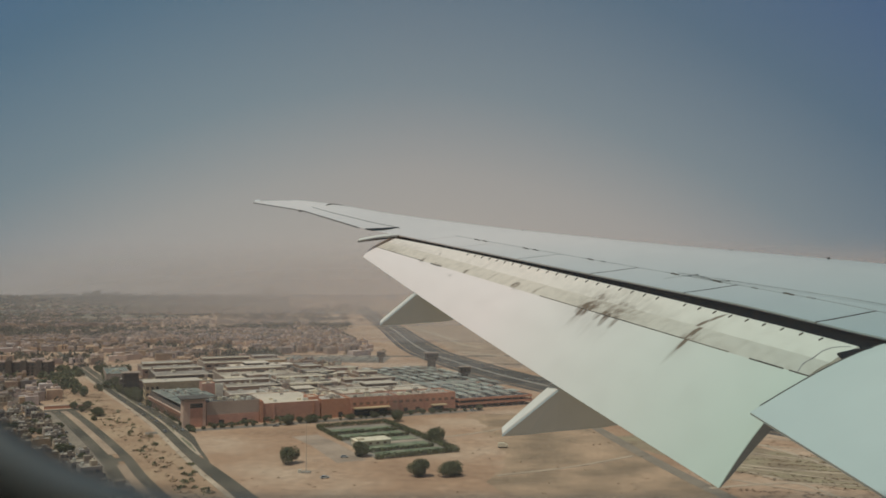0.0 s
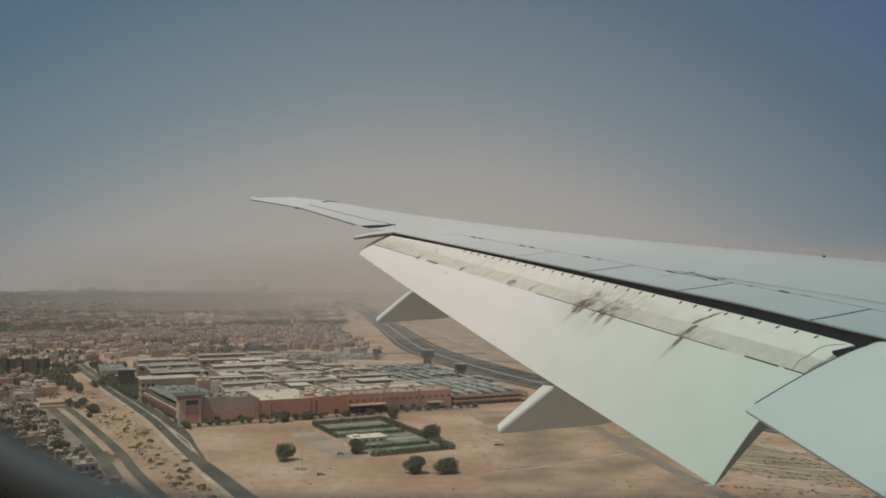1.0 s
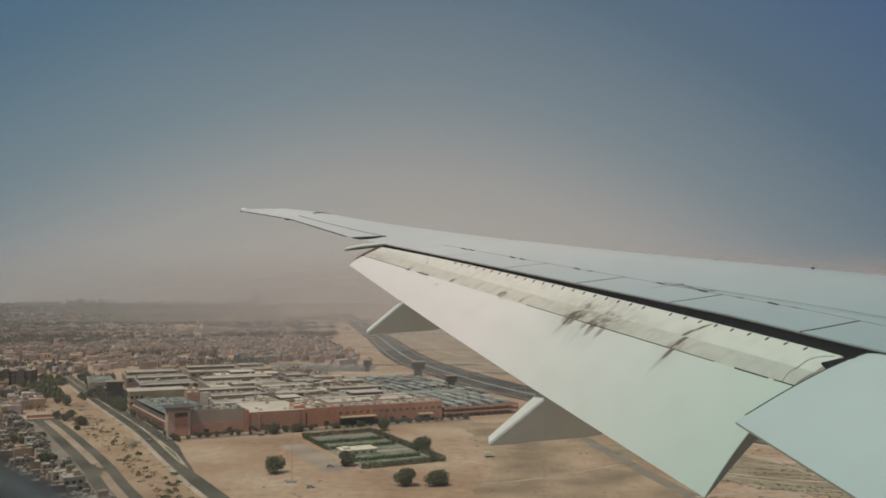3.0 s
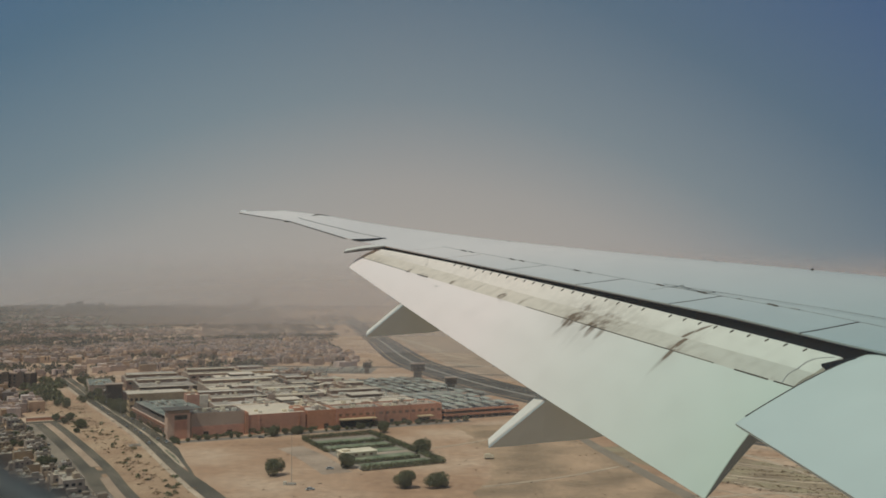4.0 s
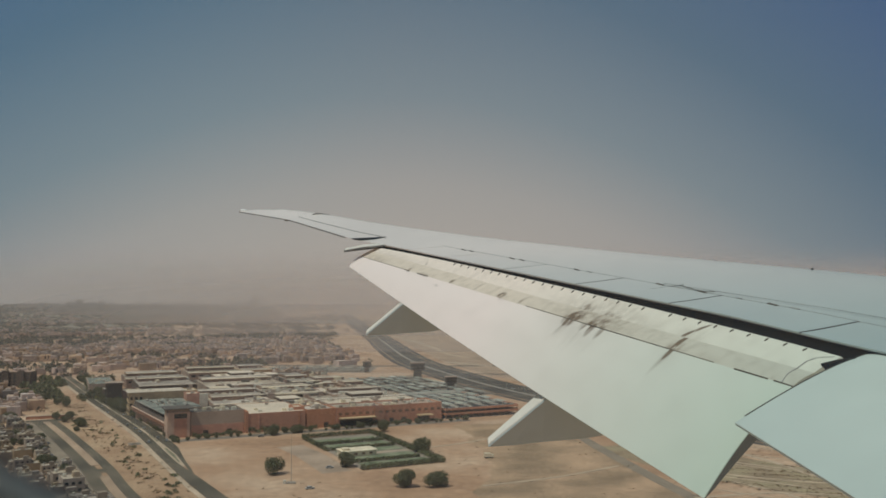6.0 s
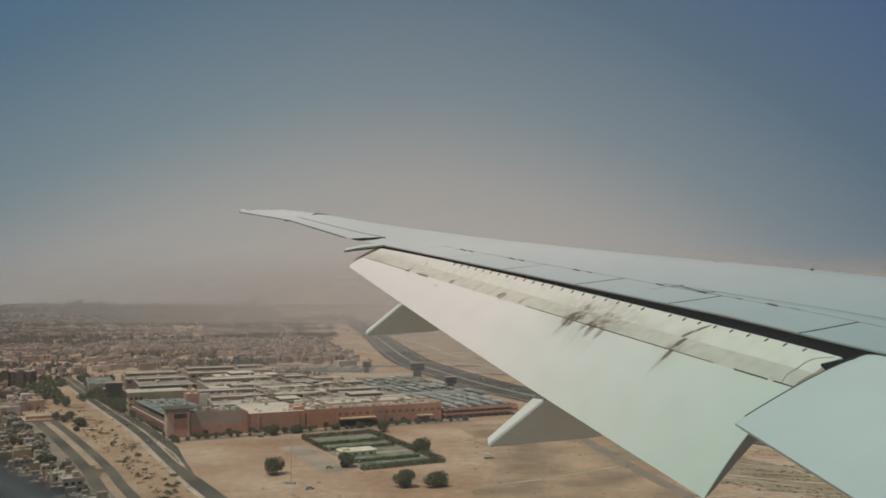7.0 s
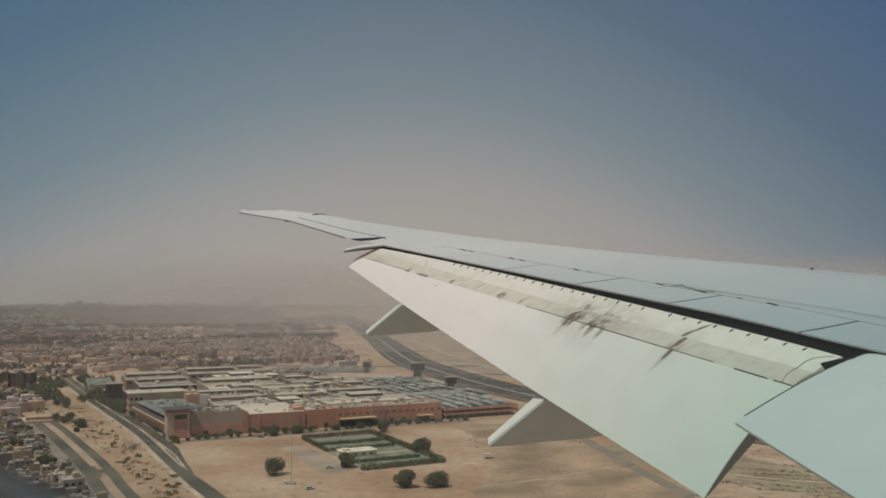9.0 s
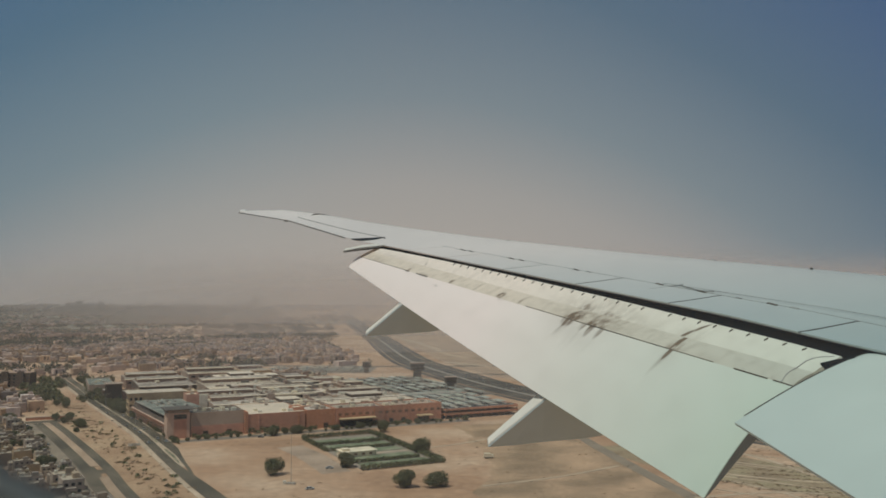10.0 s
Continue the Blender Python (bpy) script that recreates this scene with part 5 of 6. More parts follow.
for n_h, (a0, a1, h) in enumerate(((16, 50, 4.2), (54, 76, 7.0), (86, 104, 5.5), (112, 122, 4.0), (134, 176, 4.6), (186, 202, 3.6))):
    front_hedge(a0, a1, -5.5, -2.2, h, n_h)

# ---- slender mast, crates, pick-ups on the plain ----
mast = thing("radio_mast", "tall slender pale steel mast on the plain", "mast", pose(-78, 425, 0))
bm = bmesh.new()
add_tube(bm, (0, 0, 0), (0, 0, 27), 0.16, 0.06, 6)
part("pole", bm, STEEL, mast)
box_part("mast_base", mast, KERB, -2.2, 2.2, -1.2, 1.2, 0, 0.9)
box_part("equipment_box", mast, WHITE_METAL, -4.2, -2.6, -0.8, 0.8, 0, 1.7)


def make_car():
    c = thing("car", "parked car with dusty paint on asphalt", "car", group="parked cars")
    bm = bmesh.new()
    for x0, x1, z0, z1, top in ((-2.2, 2.2, 0.35, 0.95, 0.95),):
        add_box(bm, x0, x1, -0.88, 0.88, z0, z1, top)
    part("body", bm, CAR_PAINT, c)
    bm = bmesh.new()
    add_box(bm, -1.5, 1.0, -0.8, 0.8, 0.95, 1.42, 0.8)
    part("cabin", bm, GLASS, c)
    box_part("car_roof", c, CAR_PAINT, -1.15, 0.68, -0.66, 0.66, 1.421, 1.47)
    wheel = None
    for x in (-1.35, 1.35):
        for y in (-0.86, 0.86):
            if wheel is None:
                bm = bmesh.new()
                add_tube(bm, (0, -0.1, 0), (0, 0.1, 0), 0.33, 0.33, 10)
                wheel = mesh_of("wheel", bm, TYRE)
            w = new("wheel", wheel)
            w.parent, w.location = c, (x, y, 0.33)
    return c


car = make_car()
car.matrix_basis = pose(-63.6, 463.2, 0, 0, 0, 10)
put(car, -66.5, 413.1, 24, 1.0)
put(car, -125, 566, 20)
put(car, 12, 640, 26)
for k, t in enumerate((0.16, 0.22, 0.3, 0.36, 0.4, 0.47, 0.55, 0.6, 0.7, 0.2, 0.28, 0.44)):
    i = int(t * (len(HIGHWAY) - 2))
    path = shifted(HIGHWAY, (-6, -12, 7, 13)[k % 4])
    a, b = path[i], path[i + 1]
    put(car, a[0], a[1], math.degrees(math.atan2(b[1] - a[1], b[0] - a[0])), 1.0, 0.08)
for k, i in enumerate((26, 29, 27, 26, 31, 30, 30, 33, 35, 37, 34)):
    path = shifted(MALL_ROAD, (-2.6, 0.2, 6.0, 8.8)[k % 4])
    a, b = path[i], path[i + 1]
    put(car, a[0], a[1], math.degrees(math.atan2(b[1] - a[1], b[0] - a[0])), 1.0, 0.06)
truck = thing("box_truck", "small white box truck parked on open sand", "truck", pose(27, 492, 0, 0, 0, 12))
box_part("cargo_box", truck, LIME_WHITE, -2.6, 1.2, -1.1, 1.1, 0.9, 3.1)
box_part("cab", truck, LIME_WHITE, 1.25, 3.0, -1.0, 1.0, 0.6, 2.3, top=0.9)
box_part("windscreen", truck, GLASS, 2.88, 3.0, -0.85, 0.85, 1.5, 2.1)
box_part("chassis", truck, TYRE, -2.6, 2.8, -0.8, 0.8, 0.45, 0.88)
bm = bmesh.new()
add_tube(bm, (0, -0.14, 0), (0, 0.14, 0), 0.42, 0.42, 10)
wheel_mesh = mesh_of("wheel", bm, TYRE)
for x, y in itertools.product((-1.6, 2.0), (-0.95, 0.95)):
    ob = new("wheel", wheel_mesh)
    ob.parent, ob.location = truck, (x, y, 0.42)
# cars and shade canopies on the deck's roof and in the open lot behind it
rng = random.Random(8)
canopy = thing("shade_canopy", "long grey shade canopy over parked cars", "canopy", group="car park canopies")
box_part("canopy_sheet", canopy, SHADE_CLOTH, -8, 8, -3.4, 3.4, 2.7, 2.85, top=0.97)
for x in (-7, -2.4, 2.4, 7):
    box_part("post", canopy, STEEL, x - 0.1, x + 0.1, -0.1, 0.1, 0, 2.7)
first = True
for row in range(4):
    for col in range(5):
        m = MALL @ pose(217 + col * 12.4, 15 + row * 25, 7.55, 0, 0, 90)
        if first:
            canopy.matrix_basis, first = m, False
        else:
            copy_thing(canopy, m)
    for col in range(21):
        if rng.random() < 0.7:
            copy_thing(car, MALL @ pose(211.5 + col * 3.0, 2.4 + row * 25 + rng.uniform(-0.4, 0.4), 7.55, 0, 0, 90))
LOT = MALL @ pose(211, 128, 0)
lot = thing("parking_lot", "open asphalt parking lot beside a mall", "parking lot", LOT, kind="structure")
box_part("lot_surface", lot, CAR_PARK, -2, 118, 0, 210, 0.02, 0.09)
for row in range(9):
    for col in range(9):
        if rng.random() < 0.84:
            copy_thing(canopy, LOT @ pose(7 + col * 12.2 + rng.uniform(-0.9, 0.9), 11 + row * 21.5 + rng.uniform(-2.5, 2.5), 0.09, 0, 0, 90 + rng.uniform(-2, 2)))
    for col in range(22):
        if rng.random() < 0.5:
            copy_thing(car, LOT @ pose(4 + col * 5, 0.6 + row * 25.5 + rng.uniform(-0.5, 0.5), 0.09, 0, 0, 90))
back_lot = thing("parking_lot", "far car park with grey shade canopies behind a mall", "parking lot", pose(-236, 1056, 0, 0, 0, -2), kind="structure")
box_part("lot_surface", back_lot, CAR_PARK, 0, 142, 0, 86, 0.02, 0.09)
for row in range(3):
    for col in range(7):
        if rng.random() < 0.9:
            copy_thing(canopy, pose(-225 + col * 19.6 + rng.uniform(-1, 1), 1066 + row * 27, 0.09, 0, 0, -2))
    for col in range(9):
        put(car, -230 + col * 15 + rng.uniform(-5, 5), 1078 + row * 27, 88, 1.0, 0.09)


def sign_tower(x, y, h, w):
    t = thing("sign_tower", "dark boxy advertising tower beside a highway", "tower", pose(x, y, 0, 0, 0, 10), group="sign towers")
    box_part("shaft", t, DARK_CLAD, -w * 0.28, w * 0.28, -w * 0.25, w * 0.25, 0, h * 0.55)
    box_part("head", t, DARK_CLAD, -w / 2, w / 2, -w * 0.3, w * 0.3, h * 0.5, h)
    box_part("cap", t, TAUPE, -w * 0.54, w * 0.54, -w * 0.34, w * 0.34, h, h + 0.8)
    for k in (-1, 0, 1):
        box_part("panel", t, SHADOWED, w * (k * 0.3 - 0.12), w * (k * 0.3 + 0.12), -w * 0.3 - 0.1, -w * 0.3 + 0.1, h * 0.56, h * 0.94)


sign_tower(-31, 992, 17, 16)
sign_tower(-98, 1052, 14, 10)
sign_tower(8, 868, 12, 12)
gantry = thing("road_sign", "blue highway direction sign on two posts", "road sign", pose(300, 505, 0, 0, 0, 30))
for x in (-4, 4):
    box_part("post", gantry, STEEL, x - 0.15, x + 0.15, -0.15, 0.15, 0, 6.5)
box_part("sign_panel", gantry, SIGN_BLUE, -7, 7, -0.35, -0.16, 3.5, 7.5)

# ---- villas ----
def make_villa(seed, w, d, floors):
    rr = random.Random(seed)
    v = thing("villa", "pale plastered flat-roofed villa in a dense quarter", "house", group="villas of the quarter")
    h = floors * 3.3 + 0.9
    bm = bmesh.new()
    add_box(bm, 0, w, 0, d, 0, h - 0.9)
    for q in ((0, w, 0, 0.25), (0, w, d - 0.25, d), (0, 0.25, 0.25, d - 0.25), (w - 0.25, w, 0.25, d - 0.25)):
        add_box(bm, *q, h - 0.9, h)
    add_box(bm, w * 0.15, w * 0.6, -2.4, 0, 0, 3.6)
    part("wall", bm, PLASTER, v)
    box_part("roof", v, ROOF_SCREED, 0.25, w - 0.25, 0.25, d - 0.25, h - 0.9, h - 0.8)
    box_part("stair_house", v, PLASTER, w * 0.55, w * 0.85, d * 0.4, d * 0.75, h - 0.8, h + 1.7)
    bm = bmesh.new()
    add_tube(bm, (w * 0.2, d * 0.7, h - 0.8), (w * 0.2, d * 0.7, h + 0.7), 0.9, 0.9, 10)
    part("water_tank", bm, WHITE_METAL, v)
    for f in range(floors):
        for k in range(3):
            x = w * (0.1 + 0.3 * k)
            if f == 0 and k == 1:
                box_part("door", v, BROWN, w * 0.34, w * 0.34 + 1.2, -2.5, -2.38, 0, 2.3)
                continue
            box_part("window", v, GLASS, x, x + 1.6, -0.06 if f else -0.07, 0.1, f * 3.3 + 1.0, f * 3.3 + 2.4)
        for k in range(2):
            y = d * (0.2 + 0.4 * k)
            box_part("window", v, GLASS, w - 0.1, w + 0.06, y, y + 1.5, f * 3.3 + 1.0, f * 3.3 + 2.4)
    box_part("yard_wall", v, PLASTER, -3, w + 3, -7.2, -7.0, 0, 1.9)
    return v


kinds = [make_villa(1, 12, 11, 2), make_villa(2, 15, 12, 2), make_villa(3, 10, 14, 2), make_villa(4, 13, 10, 3)]
used = set()
rng = random.Random(21)


def west_of_road(x, y):
    """How far the place lies west of the west road's line."""
    for (ax, ay), (bx, by) in zip(WEST_ROAD, WEST_ROAD[1:]):
        if ay <= y <= by:
            return ax + (bx - ax) * (y - ay) / (by - ay) - x
    return -1


count = 0
for i in range(-2, 32):
    for j in range(0, 48):
        p = Matrix.Rotation(radians(33), 3, "Z") @ Vector((-i * 12.5, j * 13.5, 0)) + Vector((-170, 330, 0))
        x, y = p.x + rng.uniform(-2, 2), p.y + rng.uniform(-2, 2)
        gap = west_of_road(x, y)
        if gap < (12.5 if y < 640 else 8) or gap > 130 or y < 340 or rng.random() < 0.1 or count > 195:
            continue
        k = rng.randrange(4)
        turn = 33 + rng.choice((0, 0, 90))
        if k not in used:
            kinds[k].matrix_basis = pose(x, y, 0, 0, 0, turn)
            used.add(k)
        else:
            put(kinds[k], x, y, turn, rng.uniform(0.5, 0.72))
        count += 1
for k in range(90):
    x, y = rng.uniform(-480, -190), rng.uniform(400, 800)
    if west_of_road(x, y) > 22:
        put(tree_kinds[k % 3], x, y, k * 33, rng.uniform(0.35, 0.8))


# small houses, sheds and trees on the trodden verge by the road
for k in range(26):
    x, y = shifted(WEST_STUB, -13.5 - 7 * rng.random())[3 + k % 26 if 3 + k % 26 < len(WEST_STUB) else 3]
    if k % 3 == 0:
        put(tree_kinds[k % 3], x, y, k * 47, rng.uniform(0.3, 0.6))
    elif k % 3 == 1:
        put(kinds[k % 4], x - 3, y, 33 + 90 * (k % 2), rng.uniform(0.4, 0.55))
    else:
        put(car, x + 3, y, 55 + 10 * (k % 3), 1.0, 0.01)


def apartment_block(x, y, w):
    a = thing("apartment_block", "long brown four-storey apartment block", "apartment building", pose(x, y, 0, 0, 0, 4), group="brown apartment blocks")
    h = 15.5
    box_part("wall", a, DARK_BROWN, 0, w, 0, 16, 0, h)
    for k in range(4):
        x0 = w * (k + 0.2) / 4
        box_part("stair_bay", a, DARK_BROWN, x0, x0 + w * 0.1, -2.2, 0, 0, h + 2.0)
    box_part("roof", a, BROWN, 0.4, w - 0.4, 0.4, 15.6, h, h + 0.3)
    n = int(w / 5)
    for f in range(4):
        for k in range(n):
            box_part("window", a, GLASS, 1.2 + k * 5.0, 3.4 + k * 5.0, -0.1, 0.05, 1.2 + f * 3.6, 3.0 + f * 3.6)


for k in range(9):
    apartment_block(-508 - k * 74, 880 + (k % 2) * 8 + k * 3, 64)
for k in range(44):
    grove_spots.append((-462 - k * 15 + rng.uniform(-6, 6), 862 + k * 0.6 + rng.uniform(-7, 7), rng.uniform(2.6, 5.2), rng.uniform(5.0, 9.0)))

# ---- lamps along the highway and the mall's road ----
street_lamp = thing("street_lamp", "tall grey steel street lamp on a road", "street lamp", group="street lamps")
bm = bmesh.new()
add_tube(bm, (0, 0, 0), (0, 0, 11), 0.14, 0.08, 6)
part("pole", bm, STEEL, street_lamp)
for s in (-1, 1):
    bm = bmesh.new()
    add_tube(bm, (0, 0, 10.9), (s * 2.2, 0, 11.4), 0.06, 0.05, 6)
    part("arm", bm, STEEL, street_lamp)
    box_part("lamp_head", street_lamp, WHITE_METAL, s * 2.2 - 0.4, s * 2.2 + 0.4, -0.15, 0.15, 11.35, 11.5)
spots = [(HIGHWAY[i], 0.25) for i in range(6, 84, 2)] + [(shifted(MALL_ROAD, 3.6)[i], 0.2) for i in range(25, 45, 3)]
for a, b in itertools.product((-2, 34, 70, 106), (8, 68, 128, 188)):
    q = LOT @ Vector((a, b, 0.09))
    spots.append(((q.x, q.y), 0.09))
spots += [((-228 + k * 31, 1092), 0.09) for k in range(5)]
for k, ((x, y), z) in enumerate(spots):
    if k == 0:
        street_lamp.matrix_basis = pose(x, y, z, 0, 0, 30)
    else:
        put(street_lamp, x, y, 30, 1.0, z)


# ---- what nobody could count: shrubs, far town, far groves, skyline ----
def clutter(name, items, mat, label, category):
    """Many small solids, each an island of one mesh; items yield (x, y, w, d, h, turn, top)."""
    verts, faces = [], []
    for x, y, w, d, h, turn, top in items:
        n = len(verts)
        c, s = math.cos(turn), math.sin(turn)
        for k, z in ((1.0, -0.1), (top, h)):
            for px, py in ((-w, -d), (w, -d), (w, d), (-w, d)):
                px, py = px * k / 2, py * k / 2
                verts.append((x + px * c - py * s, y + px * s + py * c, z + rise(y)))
        faces += [(n + 4, n + 5, n + 6, n + 7), (n, n + 1, n + 5, n + 4), (n + 1, n + 2, n + 6, n + 5), (n + 2, n + 3, n + 7, n + 6), (n + 3, n, n + 4, n + 7)]
    me = bpy.data.meshes.new(name)
    me.from_pydata(verts, [], faces)
    me.materials.append(mat)
    return tagged(new(name, me), label, category, kind="stuff")


def tufts(name, spots, mat, label, category, leaves=14):
    """Low ragged clumps of small blades at (x, y, radius, height)."""
    rr = random.Random(len(spots))
    verts, faces = [], []
    for x, y, r, h in spots:
        for _ in range(leaves):
            a, q = rr.uniform(0, 6.28), r * rr.random() ** 0.6
            cx, cy, cz = x + q * math.cos(a), y + q * math.sin(a), h * rr.uniform(0.15, 1) * (1 - 0.6 * (q / r) ** 2)
            e = Euler((rr.uniform(0, 6.3), rr.uniform(0, 6.3), rr.uniform(0, 6.3))).to_matrix()
            s = r * rr.uniform(0.18, 0.4)
            n = len(verts)
            for p in ((-s, -s * 0.5, 0), (0, -s * 0.6, s * 0.2), (s, 0, 0), (0, s * 0.6, -s * 0.2)):
                v = e @ Vector(p)
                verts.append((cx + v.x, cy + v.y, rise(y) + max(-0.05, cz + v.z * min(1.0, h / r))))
            faces.append((n, n + 1, n + 2, n + 3))
    me = bpy.data.meshes.new(name)
    me.from_pydata(verts, [], faces)
    me.materials.append(mat)
    return tagged(new(name, me), label, category, kind="stuff")


rng = random.Random(31)
spots = []
for _ in range(420):
    spots.append((rng.uniform(118, 280), rng.uniform(350, 560), rng.uniform(0.8, 2.6), rng.uniform(0.12, 0.4)))
while len(spots) < 720:
    i = rng.randrange(2, 40)
    x, y = MALL_ROAD[i]
    x, y = x - rng.uniform(14, 60), y + rng.uniform(-12, 12)
    if west_of_road(x, y) < -16:
        spots.append((x, y, 0.6 + 2.4 * rng.random() ** 2, rng.uniform(0.3, 1.3)))
green_spots = []
while len(green_spots) < 60:
    x, y = MALL_ROAD[rng.randrange(2, 36)]
    x, y = x - rng.uniform(14, 50), y + rng.uniform(-12, 12)
    if west_of_road(x, y) < -16:
        green_spots.append((x, y, rng.uniform(1.0, 2.4), rng.uniform(0.8, 2.2)))
for _ in range(260):
    spots.append((rng.uniform(-110, 260), rng.uniform(330, 560), rng.uniform(0.4, 1.3), rng.uniform(0.2, 0.7)))
for _ in range(900):
    x, y = rng.uniform(120, 900), rng.uniform(330, 1150)
    spots.append((x, y, rng.uniform(0.6, 2.2), rng.uniform(0.3, 1.2)))
for k in range(9):
    x0, y0 = 128 + k * 9, 392 + (k * 37) % 90
    for j in range(46):
        spots.append((x0 + j * 1.9 + rng.uniform(-1.5, 1.5), y0 - j * 0.55 + rng.gauss(0, 1.1), rng.uniform(0.6, 1.7), rng.uniform(0.3, 0.9)))
tufts("grove_trees", grove_spots, LEAF, "dusty green trees crowded by a side road", "trees", leaves=90)
tufts("green_shrubs", green_spots, LEAF, "scattered dusty green desert shrubs between roads", "shrubs", leaves=40)
tufts("dry_shrubs", spots, DRY_SHRUB, "scattered low dry brown desert shrubs", "shrubs")


def clear_of_works(x, y):
    """Open ground away from mall, car parks and highway."""
    p = MALL.inverted() @ Vector((x, y, 0))
    if (-70 < p.x < 175 and 150 < p.y < 445) or (-400 < p.x < -20 and 300 < p.y < 470 and x > -640) or (-30 < p.x < 205 and -140 < p.y < 300) or (195 < p.x < 330 and -140 < p.y < 356) or (-252 < x < -80 and 1030 < y < 1150):
        return False
    for hx, hy in HIGHWAY[::3]:
        if (hx - x) ** 2 + (hy - y) ** 2 < 52 ** 2:
            return False
    return True


houses, groves, panes = [], [], []
for _ in range(16000):
    y = 850 * math.exp(rng.random() * 1.74)
    x = rng.uniform(-0.75, 0.75) * y
    if not clear_of_works(x, y) or y > 4850:
        continue
    patch = noise.noise((x / 520, y / 240, 0.4)) + 0.55 * noise.noise((x / 190, y / 110, 3.0)) + 0.03 + 0.5 * math.exp(-max(0.0, y - 850) / 160)
    if y < 1010 and (x > -160 or x < -0.36 * y):
        continue
    edge = x - (193 - 0.256 * y)
    if edge > 0 and (patch < 0.25 + min(0.3, edge / 900) or y < 2100):
        continue
    gx, gy = round(x / 23) * 23 + rng.uniform(-4, 4), round(y / 27) * 27 + rng.uniform(-4, 4)
    if patch > (0.04 if y > 1150 else -0.1):
        turn = 0.46 + rng.choice((0, 0.05, 0.3))
        h = rng.choice((3.8, 4.2, 7.3, 7.8, 8.4, 9.6))
        wide, deep = rng.uniform(10, 19), rng.uniform(8, 14)
        houses.append((gx, gy, wide, deep, h, turn, 1.0))
        houses.append((gx + rng.uniform(-6, 6), gy + rng.uniform(-6, 6), rng.uniform(4, 9), rng.uniform(4, 9), h * rng.uniform(0.45, 0.9), turn, 1.0))
        houses.append((gx + rng.uniform(-3, 3), gy + rng.uniform(-3, 3), rng.uniform(2.5, 4), rng.uniform(2.5, 4), h + 2.4, turn, 1.0))
        if y < 1250:
            c, d = math.cos(turn), math.sin(turn)
            for k in rng.sample((-0.3, 0.0, 0.3), rng.randint(0, 2)):
                panes.append((gx + wide * k * c + deep / 2 * d, gy + wide * k * d - deep / 2 * c, 1.7, 0.5, h - rng.choice((1.0, 1.4)), turn, 1.0))
        houses.append((gx + rng.uniform(-2, 2), gy - 9, 15, 0.4, 2.2, turn, 1.0))
    if rng.random() < (0.3 if y < 1250 else 1.0) and (-0.10 < patch < 0.0 or rng.random() < (0.36 if x < -0.25 * y else 0.2)):
        groves.append((gx + 8, gy - 8, rng.uniform(3.0, 8.0), rng.uniform(4.5, 9.5)))
for _ in range(2000):
    x, y = rng.uniform(-1500, -260), rng.uniform(340, 880)
    if x > -0.62 * y or west_of_road(x, y) < 40 and y < 980 and x > -560:
        continue
    gx, gy = round(x / 20) * 20 + rng.uniform(-2, 2), round(y / 22) * 22 + rng.uniform(-2, 2)
    h = rng.choice((4.2, 7.3, 7.8, 10.2))
    houses.append((gx, gy, rng.uniform(9, 15), rng.uniform(8, 13), h, 0.58, 1.0))
    houses.append((gx + 2, gy + 2, 3.5, 3.5, h + 2.3, 0.58, 1.0))
    if rng.random() < 0.35:
        groves.append((gx + 9, gy - 8, rng.uniform(2.5, 5), rng.uniform(4, 8)))
for _ in range(5200):
    y = 1500 * math.exp(rng.random() * 1.16)
    x = rng.uniform(-0.75, -0.13) * y
    if noise.noise((x / 500, y / 300, 7.0)) > -0.05:
        groves.append((x, y, rng.uniform(6, 16), rng.uniform(5, 10)))
for _ in range(170):
    y = rng.uniform(660, 880)
    x = -330 - (y - 668) * 0.735 + rng.uniform(-130, 14)
    if rng.random() < 0.5:
        groves.append((x, y, rng.uniform(2.5, 5.5), rng.uniform(4, 8)))
    else:
        h = rng.choice((3.8, 7.3, 8.0))
        houses.append((x, y, rng.uniform(8, 14), rng.uniform(8, 12), h, 0.58, 1.0))
        houses.append((x + 2, y + 2, 3.5, 3.5, h + 2.3, 0.58, 1.0))
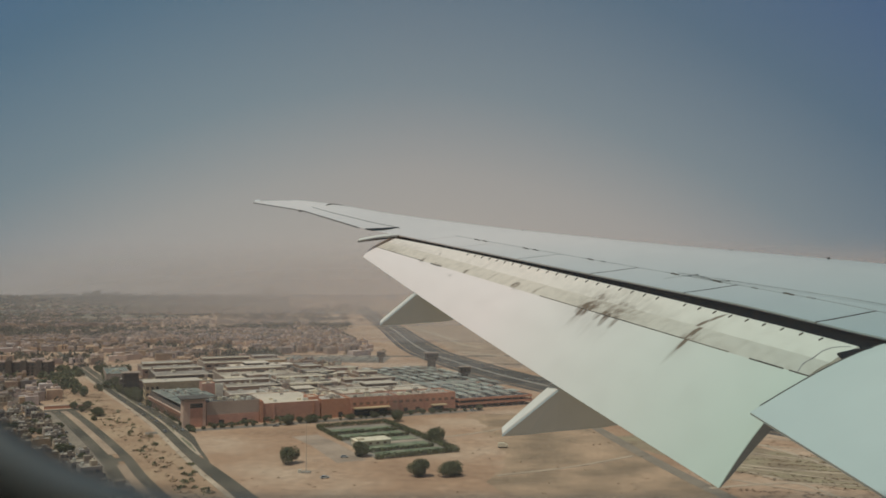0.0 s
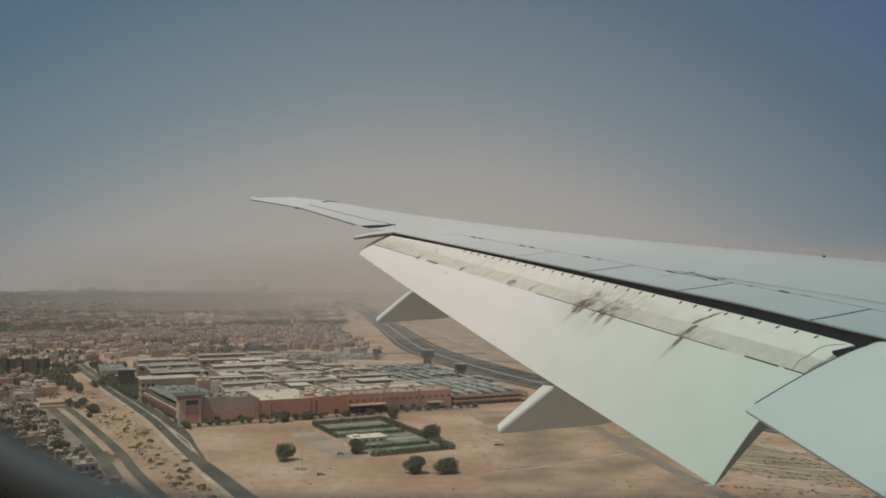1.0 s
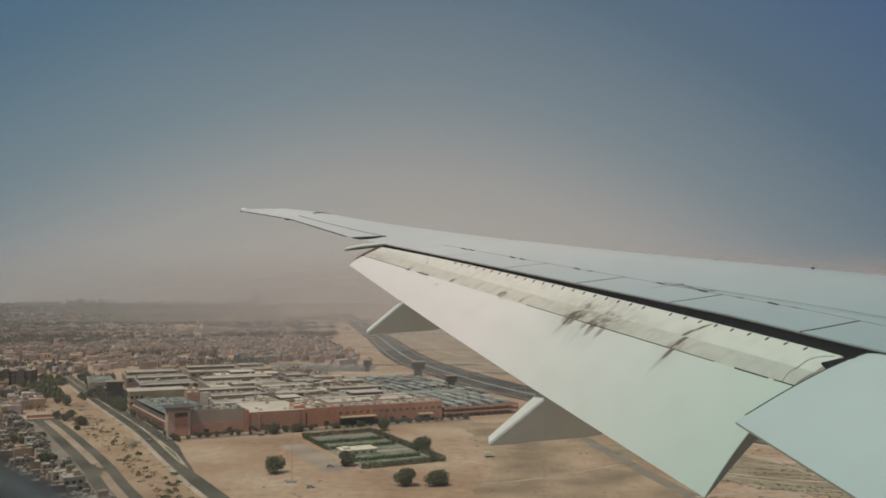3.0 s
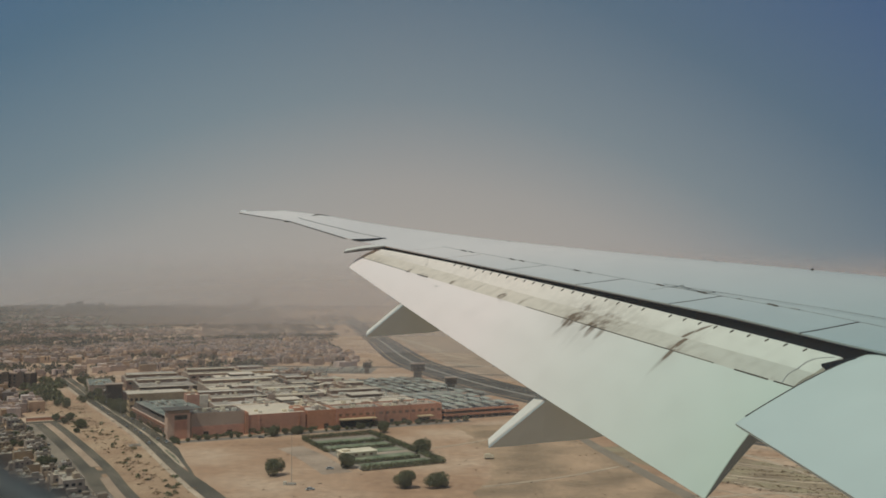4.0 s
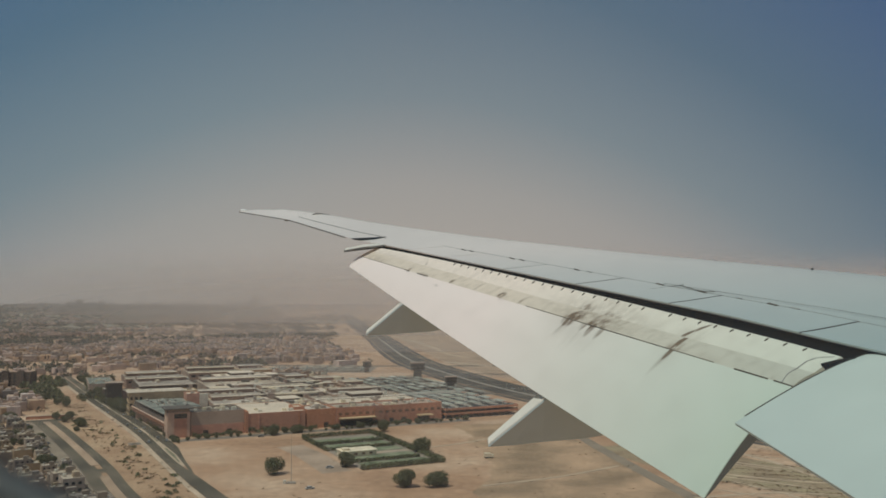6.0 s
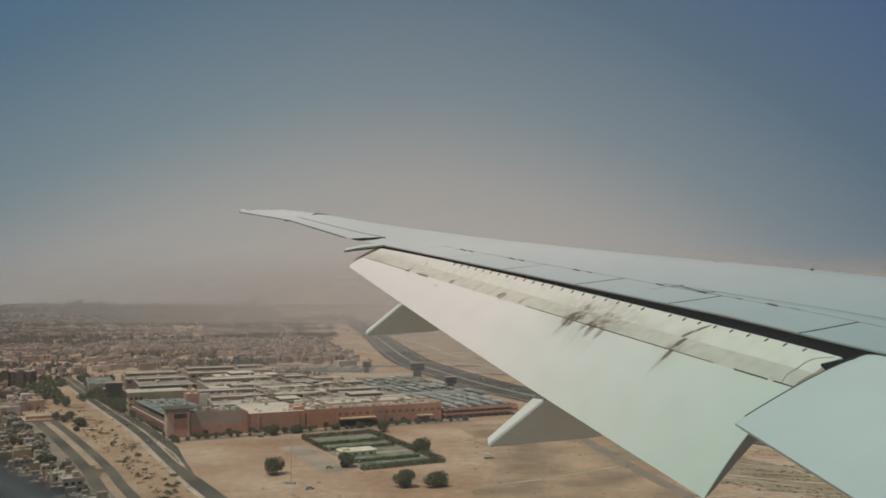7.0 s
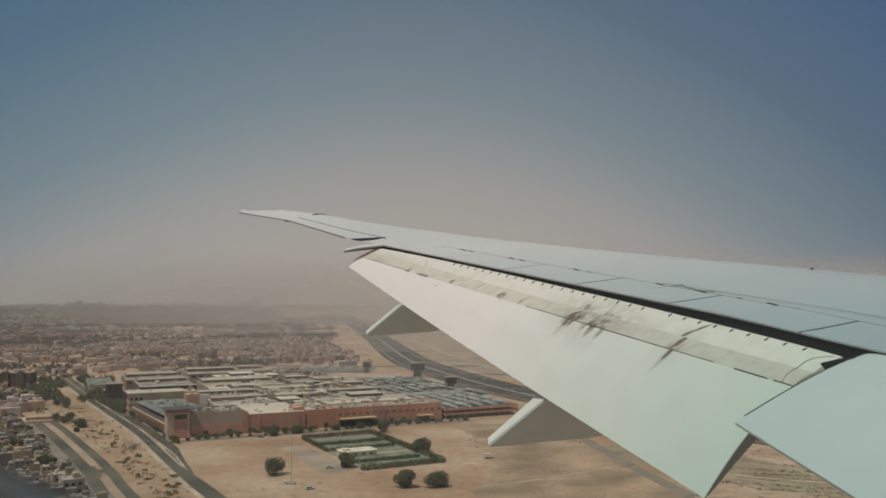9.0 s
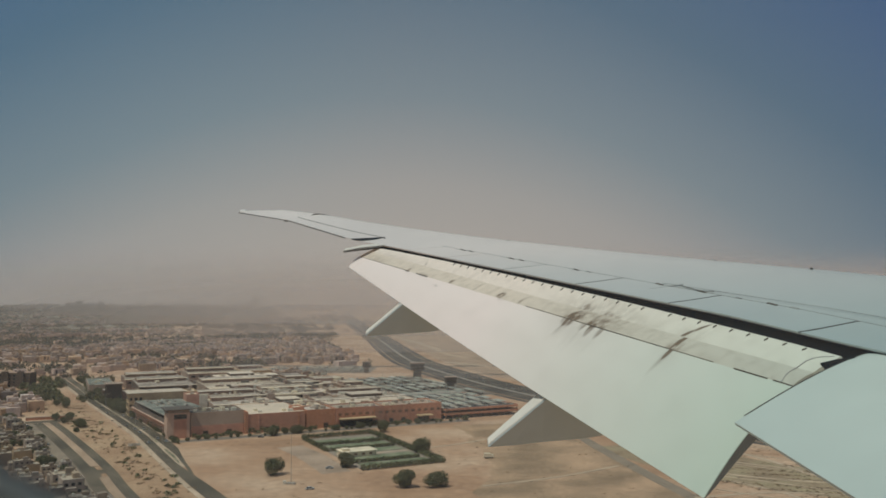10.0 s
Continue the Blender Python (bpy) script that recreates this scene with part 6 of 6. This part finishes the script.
for _ in range(520):
    y = 1050 * math.exp(rng.random() * 1.15)
    x = rng.uniform(-0.72, 0.2) * y
    if not clear_of_works(x, y) or x - (193 - 0.256 * y) > 0:
        continue
    mass = noise.noise((x / 260, y / 150, 9.0))
    if mass > 0.12:
        for _ in range(7):
            groves.append((x + rng.gauss(0, 26), y + rng.gauss(0, 12), rng.uniform(5, 11), rng.uniform(6, 11)))
    elif mass < -0.02:
        turn = 0.46 + rng.choice((0, 0.3, 1.57))
        houses.append((x, y, rng.uniform(16, 36), rng.uniform(11, 18), rng.choice((6.5, 7.5, 9.0)), turn, 1.0))
        houses.append((x + 4, y + 3, rng.uniform(5, 10), rng.uniform(5, 8), 10.5, turn, 1.0))
for _ in range(520):                       # dark belts of trees far out in the west
    y = rng.uniform(3480, 4120)
    x = rng.uniform(-0.62, -0.2) * y
    if noise.noise((x / 400, y / 200, 13.0)) > -0.12:
        groves.append((x, y, rng.uniform(14, 40), rng.uniform(9, 19)))
clutter("far_windows", panes, SHADOWED, "dark window bays on far town houses", "windows")
clutter("far_town", houses, TOWN, "dense far town of flat-roofed sandy houses", "town")
tufts("far_groves", groves, FAR_LEAF, "dusty tree clumps between far houses", "trees", leaves=26)
skyline = []
for _ in range(620):
    x = rng.uniform(-3200, 2600)
    tall = 1.0 + 0.9 * max(0.0, noise.noise((x / 420, 2.0, 5.0)) * 2) + (0.5 if -2400 < x < -1400 else 0.0)
    skyline.append((x, rng.uniform(4300, 4900), rng.uniform(8, 30), 25, rng.uniform(4, 12) * tall, 0, rng.choice((1.0, 1.0, 0.8))))
for _ in range(70):
    y = rng.uniform(3700, 4100)
    x = rng.uniform(-0.58, -0.24) * y
    skyline.append((x, y, rng.uniform(12, 42), 25, rng.uniform(12, 24) + 14 * max(0.0, noise.noise((x / 150, 6.0, 1.0))), 0, 1.0))
skyline.append((-1075, 4700, 22, 26, 56, 0, 1.0))
skyline.append((-1112, 4720, 40, 26, 30, 0, 0.9))
for k, h in enumerate((24, 34, 20, 28, 16)):
    skyline.append((-2130 + k * 62, 4650, 20 + 5 * (k % 3), 40, h, 0, 1.0))
clutter("skyline", skyline, HAZY_CONCRETE, "hazy far skyline of blocks and towers", "skyline")
